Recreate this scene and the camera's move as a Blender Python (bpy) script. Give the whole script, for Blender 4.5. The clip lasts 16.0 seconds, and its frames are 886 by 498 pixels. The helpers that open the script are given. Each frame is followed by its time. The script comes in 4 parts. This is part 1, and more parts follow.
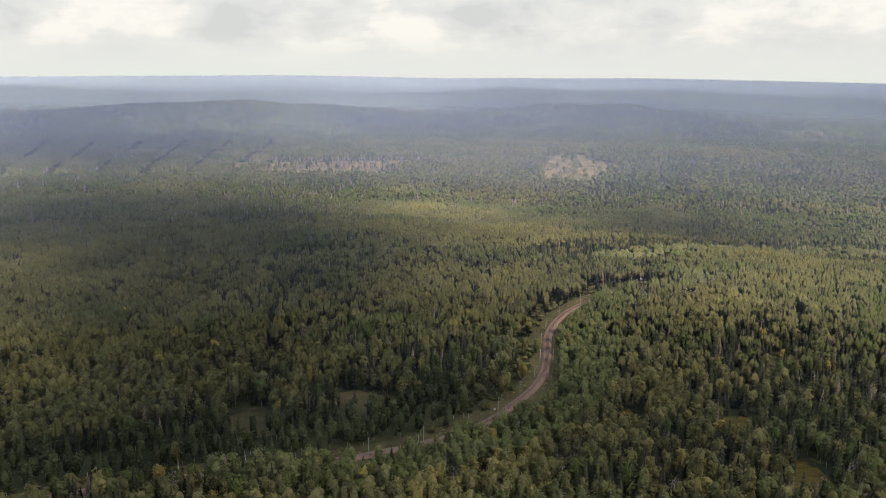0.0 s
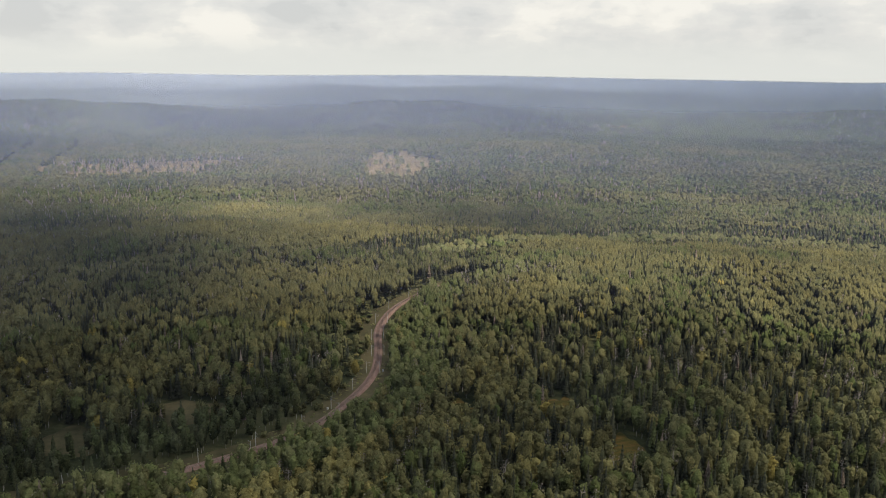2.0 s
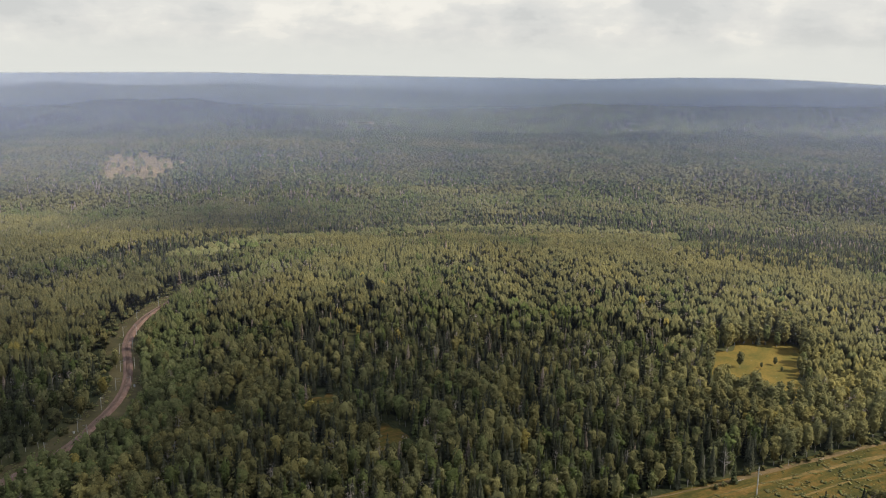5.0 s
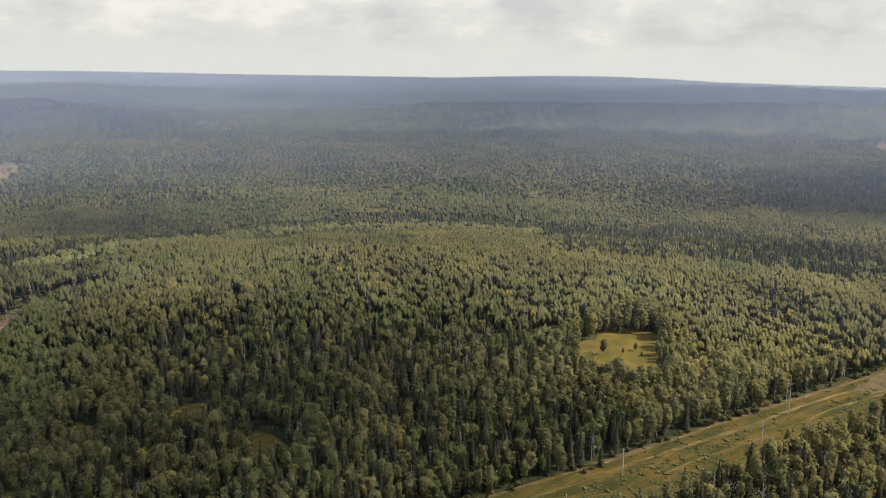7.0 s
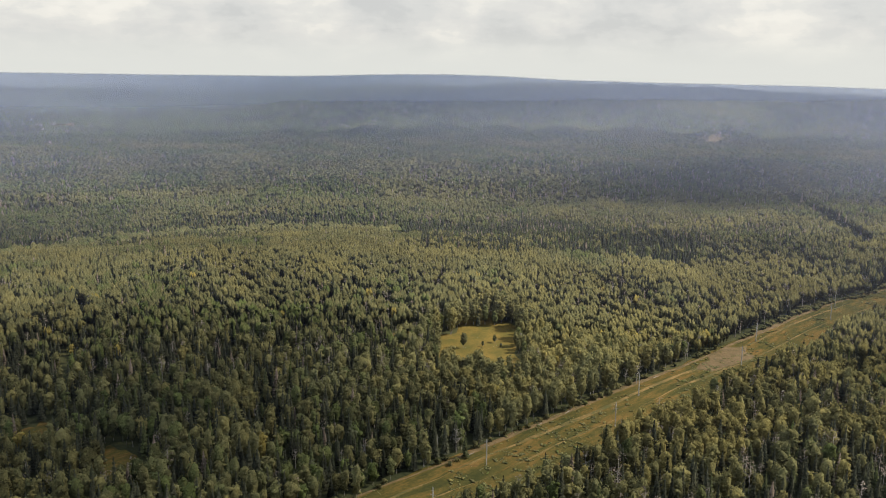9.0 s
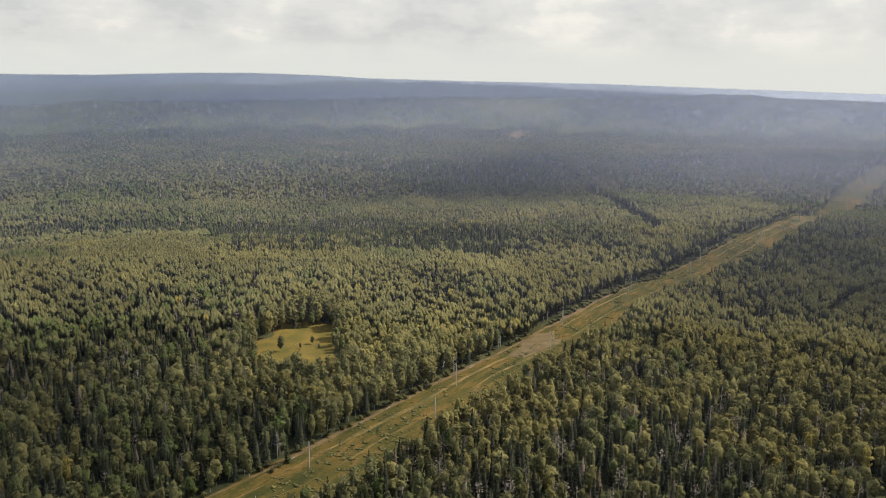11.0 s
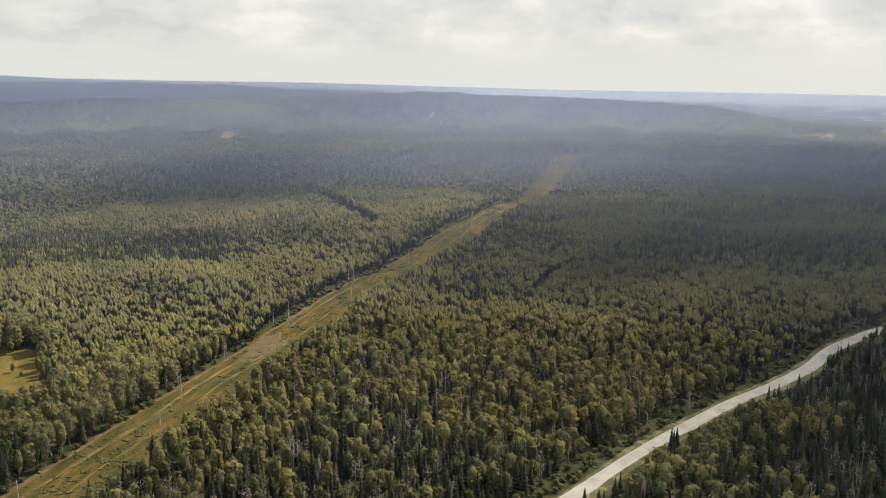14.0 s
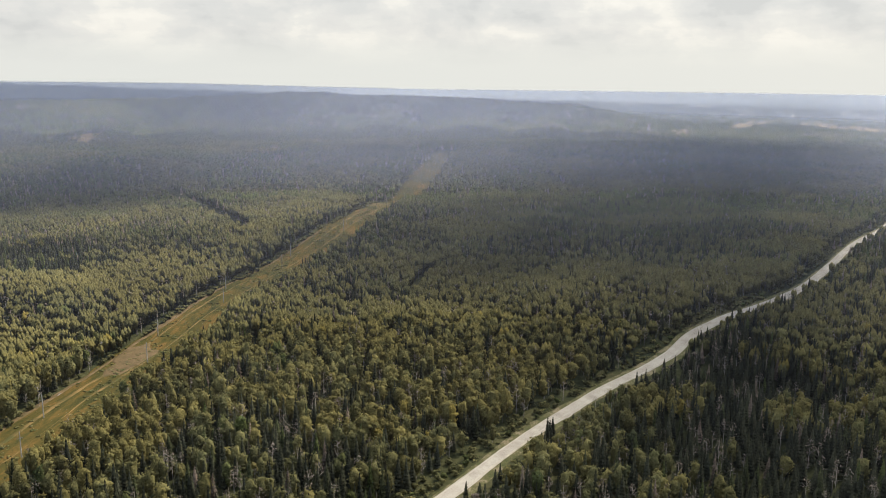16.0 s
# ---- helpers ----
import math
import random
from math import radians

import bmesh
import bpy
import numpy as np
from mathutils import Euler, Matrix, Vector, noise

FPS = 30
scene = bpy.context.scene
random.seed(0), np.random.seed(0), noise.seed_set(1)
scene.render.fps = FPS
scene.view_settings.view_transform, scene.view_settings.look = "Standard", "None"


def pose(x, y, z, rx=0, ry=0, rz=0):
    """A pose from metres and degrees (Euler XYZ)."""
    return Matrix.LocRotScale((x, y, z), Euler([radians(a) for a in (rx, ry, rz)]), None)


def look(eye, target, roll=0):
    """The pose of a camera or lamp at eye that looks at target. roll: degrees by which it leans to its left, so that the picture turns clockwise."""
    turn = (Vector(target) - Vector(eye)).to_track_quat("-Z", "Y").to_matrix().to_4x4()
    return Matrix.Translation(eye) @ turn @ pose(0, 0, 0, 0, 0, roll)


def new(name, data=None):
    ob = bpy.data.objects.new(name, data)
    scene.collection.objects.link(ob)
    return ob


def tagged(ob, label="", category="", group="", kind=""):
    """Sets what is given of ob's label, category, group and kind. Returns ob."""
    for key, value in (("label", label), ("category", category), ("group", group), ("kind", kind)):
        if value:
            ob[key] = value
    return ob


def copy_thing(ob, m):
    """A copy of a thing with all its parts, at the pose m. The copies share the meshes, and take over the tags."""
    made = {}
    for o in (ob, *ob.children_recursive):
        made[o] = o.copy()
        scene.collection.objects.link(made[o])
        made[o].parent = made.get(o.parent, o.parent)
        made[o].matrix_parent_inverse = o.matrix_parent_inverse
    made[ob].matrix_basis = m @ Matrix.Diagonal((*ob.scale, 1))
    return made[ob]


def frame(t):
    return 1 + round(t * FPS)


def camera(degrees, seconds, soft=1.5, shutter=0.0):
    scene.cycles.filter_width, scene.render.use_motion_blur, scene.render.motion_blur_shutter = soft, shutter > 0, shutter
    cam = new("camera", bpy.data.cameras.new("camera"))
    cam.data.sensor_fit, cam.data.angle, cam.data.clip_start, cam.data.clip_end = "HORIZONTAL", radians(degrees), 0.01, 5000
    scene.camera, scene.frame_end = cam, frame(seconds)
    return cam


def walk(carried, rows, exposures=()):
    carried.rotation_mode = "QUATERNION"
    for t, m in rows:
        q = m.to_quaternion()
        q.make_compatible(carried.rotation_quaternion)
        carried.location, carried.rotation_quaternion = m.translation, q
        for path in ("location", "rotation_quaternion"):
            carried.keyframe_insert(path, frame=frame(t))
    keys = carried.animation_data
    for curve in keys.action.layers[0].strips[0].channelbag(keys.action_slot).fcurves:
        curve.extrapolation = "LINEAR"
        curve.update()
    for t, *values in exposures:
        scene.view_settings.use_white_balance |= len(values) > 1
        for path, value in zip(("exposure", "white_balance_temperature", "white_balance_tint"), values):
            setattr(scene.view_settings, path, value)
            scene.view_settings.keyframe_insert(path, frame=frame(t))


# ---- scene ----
cam = camera(54.07, 16.0, 0.85)
PLAN = 1.5  # metres in one unit of the plan
EYE = 150.0  # height over the valley floor, in units of the plan
PATH = [  # seconds, yaw, pitch, roll
    (0.0, 0.00, -11.64, -0.42),
    (0.5, -3.07, -11.68, -0.41),
    (1.0, -5.97, -11.71, -0.44),
    (1.5, -8.80, -11.73, -0.43),
    (2.0, -11.63, -11.75, -0.44),
    (2.5, -14.42, -11.76, -0.47),
    (3.0, -17.24, -11.77, -0.44),
    (3.5, -20.06, -11.78, -0.46),
    (4.0, -22.88, -11.79, -0.48),
    (6.5, -34.74, -11.81, -0.55),
    (7.0, -36.84, -11.82, -0.54),
    (7.5, -38.89, -11.83, -0.47),
    (8.0, -40.92, -11.82, -0.49),
    (8.5, -43.35, -11.83, -0.48),
    (9.0, -46.38, -11.84, -0.45),
    (11.5, -62.04, -11.81, -0.53),
    (12.0, -65.32, -11.79, -0.50),
    (12.5, -68.65, -11.76, -0.48),
    (13.0, -71.85, -11.76, -0.47),
    (13.5, -74.79, -11.74, -0.45),
    (14.0, -77.49, -11.75, -0.43),
    (14.5, -80.03, -11.74, -0.41),
    (15.0, -82.42, -11.74, -0.41),
    (15.5, -84.35, -11.74, -0.37),
    (16.0, -85.93, -11.73, -0.34),
]
walk(cam, [(t, pose(0, 0, EYE * PLAN, 90 + p, r, y)) for t, y, p, r in PATH], [(0, 0.63), (1.5, 0.58), (3.5, 0.51), (9, 0.52), (12.5, 0.54), (16, 0.59)])

# ---- daylight ----
SUN_AZ, SUN_EL = -128.0, 44.0


def bearing(az, r):
    a = math.radians(az)
    return -math.sin(a) * r, math.cos(a) * r


sx, sy = bearing(SUN_AZ, math.cos(math.radians(SUN_EL)))
sun = new("sun", bpy.data.lights.new("sun", "SUN"))
sun.data.energy, sun.data.angle, sun.data.color = 4.8, radians(5.0), (1.0, 0.89, 0.72)
sun.matrix_world = look((sx * 100, sy * 100, math.sin(math.radians(SUN_EL)) * 100), (0, 0, 0))


class Nodes:
    """Short hand for building a node tree."""

    def __init__(self, tree):
        self.tree = tree
        tree.nodes.clear()

    def add(self, kind, *links, **values):
        n = self.tree.nodes.new(kind)
        for key, value in values.items():
            if key.startswith("in_"):
                n.inputs[int(key[3:])].default_value = value
            elif key == "op":
                n.operation = value
            elif key == "noise_type":
                n.noise_type = value
            elif key == "blend":
                n.blend_type = value
            elif key == "data":
                n.data_type = value
            elif key == "attr":
                n.attribute_name = value
            elif key == "sky":
                n.sky_type = value
        for index, socket in links:
            self.tree.links.new(socket, n.inputs[index])
        return n

    def math(self, op, a, b=0.5, clamp=False):
        n = self.tree.nodes.new("ShaderNodeMath")
        n.operation, n.use_clamp = op, clamp
        for i, q in enumerate((a, b)):
            if isinstance(q, (int, float)):
                n.inputs[i].default_value = q
            else:
                self.tree.links.new(q, n.inputs[i])
        return n.outputs[0]

    def ramp(self, fac, stops, smooth=False):
        n = self.tree.nodes.new("ShaderNodeValToRGB")
        e = n.color_ramp.elements
        while len(e) < len(stops):
            e.new(0.5)
        for q, (p, c) in zip(e, stops):
            q.position, q.color = p, (*c, 1) if len(c) == 3 else c
        if smooth:
            n.color_ramp.interpolation = "EASE"
        self.tree.links.new(fac, n.inputs[0])
        return n.outputs[0]

    def noise(self, scale, detail=4.0, rough=0.55, vector=None, distort=0.0):
        n = self.tree.nodes.new("ShaderNodeTexNoise")
        n.inputs["Scale"].default_value, n.inputs["Detail"].default_value = scale, detail
        n.inputs["Roughness"].default_value, n.inputs["Distortion"].default_value = rough, distort
        if vector is not None:
            self.tree.links.new(vector, n.inputs["Vector"])
        return n.outputs["Fac"]

    def mix(self, fac, a, b, blend="MIX"):
        n = self.tree.nodes.new("ShaderNodeMix")
        n.data_type, n.blend_type = "RGBA", blend
        for i, q in ((0, fac), (6, a), (7, b)):
            if isinstance(q, (int, float)):
                n.inputs[i].default_value = q
            elif isinstance(q, tuple):
                n.inputs[i].default_value = (*q, 1)
            else:
                self.tree.links.new(q, n.inputs[i])
        return n.outputs[2]


# The sky: a broken grey-white cloud cover that flattens towards the horizon.
world = bpy.data.worlds.new("sky")
scene.world = world
world.use_nodes = True
w = Nodes(world.node_tree)
way = w.add("ShaderNodeTexCoord").outputs["Generated"]
split = w.add("ShaderNodeSeparateXYZ", (0, way))
up = split.outputs[2]
lift = w.math("ADD", w.math("MAXIMUM", up, 0.0), 0.14)
flat = w.add("ShaderNodeCombineXYZ", (0, w.math("DIVIDE", split.outputs[0], lift)), (1, w.math("DIVIDE", split.outputs[1], lift)), in_2=3.1).outputs[0]
big = w.noise(1.5, 9.0, 0.55, flat, 0.3)
fine = w.noise(2.2, 6.0, 0.6, way, 0.5)
tilt = w.add("ShaderNodeCombineXYZ", (0, split.outputs[0]), (1, split.outputs[1]), (2, w.math("MULTIPLY", up, 1.9))).outputs[0]
puffs = w.noise(10.0, 10.0, 0.52, tilt, 0.15)
cover = w.math("ADD", w.math("MULTIPLY", big, 0.20), w.math("ADD", w.math("MULTIPLY", fine, 0.10), w.math("MULTIPLY", puffs, 0.70)))
cloud = w.ramp(cover, [(0.40, (0.66, 0.665, 0.655)), (0.46, (0.735, 0.735, 0.715)), (0.50, (0.785, 0.775, 0.745)), (0.53, (0.82, 0.81, 0.77)), (0.565, (0.90, 0.875, 0.815)), (0.60, (0.95, 0.92, 0.85))], True)
haze_fac = w.ramp(up, [(0.0, (1, 1, 1)), (0.010, (0.85, 0.85, 0.85)), (0.042, (0.0, 0.0, 0.0))], True)
veiled = w.mix(haze_fac, cloud, (0.80, 0.81, 0.77))
blue = w.add("ShaderNodeTexSky", sky="NISHITA")
blue.sun_disc, blue.sun_elevation, blue.sun_rotation = False, radians(SUN_EL), radians(-SUN_AZ)
dim = w.mix(1.0, blue.outputs[0], (0.10, 0.10, 0.10), "MULTIPLY")
high = w.ramp(up, [(0.10, (0, 0, 0)), (0.45, (1, 1, 1))])
veiled = w.mix(high, veiled, w.mix(1.0, veiled, (0.88, 0.98, 1.18), "MULTIPLY"))
air = w.mix(0.93, dim, veiled)
back = w.add("ShaderNodeBackground", (0, air), in_1=0.685)
w.add("ShaderNodeOutputWorld", (0, back.outputs[0]))


# ---- materials ----
def material(name):
    m = bpy.data.materials.new(name)
    m.use_nodes = True
    return m, Nodes(m.node_tree)


def finish(n, color, rough=0.85, bump=None, strength=0.4, distance=0.2, spec=0.2):
    s = n.add("ShaderNodeBsdfPrincipled", (0, color))
    s.inputs["Roughness"].default_value, s.inputs["Specular IOR Level"].default_value = rough, spec
    if bump is not None:
        b = n.add("ShaderNodeBump")
        b.inputs["Strength"].default_value, b.inputs["Distance"].default_value = strength, distance
        n.tree.links.new(bump, b.inputs["Height"])
        n.tree.links.new(b.outputs[0], s.inputs["Normal"])
    n.add("ShaderNodeOutputMaterial", (0, s.outputs[0]))
    return s


def place(n):
    return n.add("ShaderNodeNewGeometry").outputs["Position"]


def grained(name, stops, scale, fine=6.0, rough=0.85, bump=0.3, distance=0.1, spec=0.2, metal=0.0, broad=0.0):
    """A surface whose colour runs over stops by a coarse and a fine grain, and by broad patches where given."""
    m, n = material(name)
    p = place(n)
    a, b = n.noise(scale, 5.0, 0.6, p), n.noise(scale * fine, 4.0, 0.6, p)
    mixed = n.math("ADD", n.math("MULTIPLY", a, 0.62), n.math("MULTIPLY", b, 0.38))
    if broad:
        mixed = n.math("ADD", mixed, n.math("MULTIPLY", n.math("SUBTRACT", n.noise(broad, 4.0, 0.6, p), 0.5), 1.2))
    s = finish(n, n.ramp(mixed, stops), rough, b, bump, distance, spec)
    s.inputs["Metallic"].default_value = metal
    return m


def leaf_material():
    m, n = material("foliage")
    kind = n.add("ShaderNodeAttribute", attr="leaf").outputs["Fac"]
    tone = n.add("ShaderNodeAttribute", attr="tone").outputs["Fac"]
    each = n.add("ShaderNodeObjectInfo").outputs["Random"]
    p = place(n)
    color = n.ramp(kind, [(0.0, (0.048, 0.053, 0.038)), (0.22, (0.074, 0.077, 0.050)), (0.34, (0.098, 0.121, 0.042)), (0.45, (0.124, 0.124, 0.060)), (0.62, (0.162, 0.152, 0.066)), (0.78, (0.208, 0.180, 0.066)), (0.88, (0.27, 0.22, 0.060)), (0.94, (0.21, 0.17, 0.135)), (1.0, (0.25, 0.215, 0.188))])
    speck = n.ramp(n.noise(1.1, 5.0, 0.72, p), [(0.34, (0.15, 0.15, 0.15)), (0.66, (0.95, 0.95, 0.95))])
    # tone holds random variation plus sunlight and shade painted in by place.
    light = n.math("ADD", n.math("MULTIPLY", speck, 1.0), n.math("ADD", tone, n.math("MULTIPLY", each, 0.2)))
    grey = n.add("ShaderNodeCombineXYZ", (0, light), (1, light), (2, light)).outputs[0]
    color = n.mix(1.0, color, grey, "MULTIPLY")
    lumps = n.math("ADD", n.math("MULTIPLY", n.noise(0.55, 2.0, 0.5, p), 0.7), n.math("MULTIPLY", n.noise(1.9, 2.0, 0.5, p), 0.3))
    even = n.add("ShaderNodeAttribute", attr="even").outputs["Fac"]
    mean = n.tree.nodes.new("ShaderNodeMix")  # a far canopy scatters light as one surface, so its normals lean upright
    mean.data_type = "VECTOR"
    n.tree.links.new(even, mean.inputs[0])
    n.tree.links.new(n.add("ShaderNodeNewGeometry").outputs["Normal"], mean.inputs[4])
    mean.inputs[5].default_value = (0.0, 0.0, 1.0)
    b = n.add("ShaderNodeBump", ("Height", lumps), ("Normal", mean.outputs[1]))
    b.inputs["Strength"].default_value, b.inputs["Distance"].default_value = 0.9, 1.3
    d = n.add("ShaderNodeBsdfDiffuse", (0, color), (2, b.outputs[0]))
    t = n.add("ShaderNodeBsdfTranslucent", (0, color), (1, b.outputs[0]))
    mixed = n.add("ShaderNodeMixShader", (1, d.outputs[0]), (2, t.outputs[0]), in_0=0.45)
    n.add("ShaderNodeOutputMaterial", (0, mixed.outputs[0]))
    return m


FOLIAGE = leaf_material()
BARK = grained("bark", [(0.3, (0.10, 0.085, 0.07)), (0.5, (0.26, 0.24, 0.21)), (0.7, (0.42, 0.40, 0.37))], 0.35, 8.0, 0.9, 0.4)
DEAD = grained("dead_wood", [(0.3, (0.14, 0.125, 0.11)), (0.6, (0.30, 0.28, 0.26))], 0.6, 8.0, 0.9)
FLOOR = grained("forest_floor", [(0.30, (0.022, 0.028, 0.014)), (0.48, (0.045, 0.050, 0.024)), (0.62, (0.070, 0.070, 0.032)), (0.75, (0.085, 0.075, 0.042))], 0.02, 9.0, 0.95, 0.8, 2.0, 0.05, 0.0, 0.0035)
MEADOW = grained("dry_grass", [(0.32, (0.068, 0.074, 0.022)), (0.44, (0.110, 0.092, 0.026)), (0.55, (0.158, 0.114, 0.031)), (0.68, (0.200, 0.138, 0.038))], 0.05, 12.0, 0.95, 0.5, 0.3, 0.05)


def streaked(name, stops, along, across):
    """Grass whose patches are drawn out along the cleared strip."""
    m, n = material(name)
    p = place(n)
    long = n.add("ShaderNodeMapping", (0, p))
    long.inputs["Scale"].default_value = (along, across, across)
    a, b, c = n.noise(1.0, 4.0, 0.6, long.outputs[0], 0.4), n.noise(0.5, 4.0, 0.65, p), n.noise(0.02, 3.0, 0.5, p)
    mixed = n.math("ADD", n.math("MULTIPLY", a, 0.5), n.math("ADD", n.math("MULTIPLY", b, 0.25), n.math("MULTIPLY", c, 0.25)))
    finish(n, n.ramp(mixed, stops), 0.95, b, 0.6, 0.5, 0.05)
    return m


CUT = streaked("cleared_grass", [(0.38, (0.036, 0.040, 0.014)), (0.455, (0.056, 0.054, 0.017)), (0.51, (0.082, 0.067, 0.020)), (0.56, (0.120, 0.080, 0.024)), (0.63, (0.165, 0.104, 0.038))], 0.03, 0.16)
FARCUT = grained("far_cleared_grass", [(0.34, (0.045, 0.044, 0.022)), (0.5, (0.08, 0.07, 0.036)), (0.66, (0.13, 0.105, 0.055))], 0.03, 7.0, 0.95, 0.5, 0.5, 0.05)
TRACK = grained("dirt_track", [(0.40, (0.066, 0.066, 0.021)), (0.49, (0.120, 0.088, 0.030)), (0.62, (0.210, 0.138, 0.052))], 0.045, 12.0, 0.95, 0.3)
WITHERED = grained("withered_grass", [(0.34, (0.060, 0.056, 0.024)), (0.5, (0.120, 0.084, 0.040)), (0.68, (0.190, 0.135, 0.075))], 0.15, 8.0, 0.95, 0.4)
GRAVEL = grained("pale_gravel", [(0.30, (0.26, 0.235, 0.20)), (0.46, (0.37, 0.34, 0.295)), (0.60, (0.46, 0.43, 0.375)), (0.72, (0.52, 0.49, 0.43))], 0.08, 14.0, 0.95, 0.3, 0.05, 0.05)
RUT = grained("worn_gravel", [(0.35, (0.36, 0.33, 0.27)), (0.6, (0.52, 0.48, 0.41))], 0.2, 8.0, 0.95, 0.2)
SHOULDER = grained("sandy_shoulder", [(0.38, (0.06, 0.07, 0.024)), (0.50, (0.11, 0.105, 0.045)), (0.60, (0.24, 0.20, 0.13))], 0.12, 8.0, 0.95, 0.4)
SAND = grained("bare_sand", [(0.32, (0.075, 0.066, 0.034)), (0.5, (0.155, 0.118, 0.066)), (0.66, (0.26, 0.20, 0.125))], 0.02, 8.0, 0.95, 0.5, 0.6)
FIELD = grained("dry_field", [(0.32, (0.17, 0.14, 0.075)), (0.5, (0.26, 0.21, 0.12)), (0.66, (0.34, 0.28, 0.17))], 0.01, 8.0, 0.95, 0.5, 0.6)
BALLAST = grained("rail_ballast", [(0.32, (0.120, 0.072, 0.056)), (0.5, (0.20, 0.125, 0.100)), (0.68, (0.27, 0.19, 0.155))], 0.25, 9.0, 0.95, 0.5)
SLEEPER = grained("sleeper_concrete", [(0.35, (0.17, 0.115, 0.09)), (0.65, (0.27, 0.195, 0.16))], 0.8, 6.0, 0.9)
STEEL = grained("rail_steel", [(0.35, (0.16, 0.11, 0.085)), (0.65, (0.28, 0.22, 0.19))], 1.2, 6.0, 0.7, 0.1, 0.02, 0.3, 0.3)
CONCRETE = grained("pole_concrete", [(0.35, (0.30, 0.29, 0.27)), (0.65, (0.50, 0.49, 0.46))], 1.4, 6.0, 0.85, 0.2, 0.02)
METAL = grained("galvanised_metal", [(0.35, (0.22, 0.22, 0.22)), (0.65, (0.36, 0.36, 0.36))], 2.0, 6.0, 0.5, 0.1, 0.01, 0.5, 0.6)
CERAMIC = grained("insulator", [(0.35, (0.10, 0.06, 0.04)), (0.65, (0.18, 0.11, 0.08))], 3.0, 5.0, 0.3, 0.05, 0.01, 0.5)
WALLS = grained("white_wall", [(0.35, (0.60, 0.60, 0.58)), (0.65, (0.80, 0.80, 0.78))], 0.05, 6.0, 0.8)
ROOFS = grained("white_roof", [(0.35, (0.68, 0.68, 0.68)), (0.65, (0.82, 0.82, 0.82))], 0.05, 6.0, 0.6)


# ---- the land ----
def hill(x, y, az, r, height, sr, st):
    """A rounded rise r metres out in the direction az, sr deep along that line and st wide across it."""
    a = math.radians(az)
    ux, uy = -math.sin(a), math.cos(a)
    dx, dy = x - r * ux, y - r * uy
    d, s = dx * ux + dy * uy, dx * uy - dy * ux
    return height * np.exp(-0.5 * ((d / sr) ** 2 + (s / st) ** 2))


HILLS = [  # bearing, distance, height, depth, width
    (-35, 600, 10, 78, 165), (-24, 520, 8, 60, 90), (-52, 600, 3, 60, 130), (-33, 850, -12, 85, 420),
    (-8, 1400, 13, 160, 210), (-22, 1440, 11, 170, 260), (20, 1250, 10, 220, 240), (-8, 1000, -8, 120, 300), (-28, 1200, -7, 110, 260),
    (18, 620, 6, 110, 150), (2, 700, 9, 100, 130), (-80, 905, 10, 75, 170), (-76, 760, 8, 60, 100), (-83, 1060, -14, 62, 240),
    (-88, 1370, 22, 150, 330), (-62, 1250, 10, 200, 260), (-54, 1010, -8, 90, 200), (-50, 1180, 8, 80, 260),
    (-98, 520, 5, 80, 120), (-104, 800, 10, 90, 160), (-96, 900, -8, 90, 150), (-112, 1500, 14, 220, 400),
]
# Long ridges behind one another: distance, depth of the near and the far slope, then how many degrees
# each crest lies under the level of the eye, by bearing.
RIDGES = [
    (2170, 230, 120, {-180: 3.9, -120: 3.9, -106: 3.9, -101: 3.2, -98: 2.7, -95: 2.2, -90: 1.9, -83: 1.68, -76: 1.5, -72: 1.76, -66: 1.92, -59: 1.86, -52: 2.05, -45: 2.2, -37: 2.2, -34: 2.6, -31: 3.1, -27: 3.6, -23: 3.0, -18: 2.72, -15: 2.45, -12.5: 2.0, -6.5: 2.05, -4: 2.35, -1: 2.85, 2: 2.7, 5: 2.4, 10: 2.15, 13: 1.97, 20: 2.2, 27: 2.6, 40: 2.6, 180: 3.2}),
    (2640, 190, 120, {-180: 3.4, -102: 3.4, -97: 2.6, -95: 2.2, -83: 1.8, -76: 1.62, -72: 1.48, -68: 1.38, -63: 1.06, -55: 0.92, -51: 0.93, -48: 1.18, -45: 1.25, -41: 1.42, -36: 1.6, -31: 1.75, -27: 2.3, -24: 2.2, -21: 1.72, -17.5: 1.44, -14: 1.36, -11: 1.6, -8: 1.9, -5.7: 1.85, -3.5: 1.52, -2: 1.5, 0: 1.82, 6: 1.9, 10: 1.4, 17: 1.5, 22: 1.3, 40: 1.4, 180: 2.4}),
    (2950, 130, 80, {-180: 2.1, -112: 1.95, -95: 1.9, -85: 1.75, -75: 1.6, -68: 1.3, -60: 1.2, -52: 1.25, -45: 1.05, -37: 1.2, -32: 1.4, -26: 1.12, -20: 1.2, -15: 0.95, -9: 1.15, -4: 0.98, 2: 1.1, 9: 0.9, 16: 1.08, 22: 0.95, 40: 1.05, 180: 1.6}),
]
SKY_AZ = [-180, -112, -95, -85, -76, -69, -60, -54, -51, -47, -43, -37, -26, -19, -13, 0, 10, 19, 27, 60, 180]
SKY_DROP = [1.35, 1.35, 1.33, 1.3, 1.12, 0.95, 0.86, 0.74, 0.58, 0.46, 0.48, 0.64, 0.56, 0.48, 0.4, 0.5, 0.38, 0.47, 0.56, 0.6, 1.35]


def crest(r, under):
    """Height of a crest r out that lies so many degrees under the level of the eye, less its trees."""
    return 150 - r * np.tan(np.radians(under)) - 11


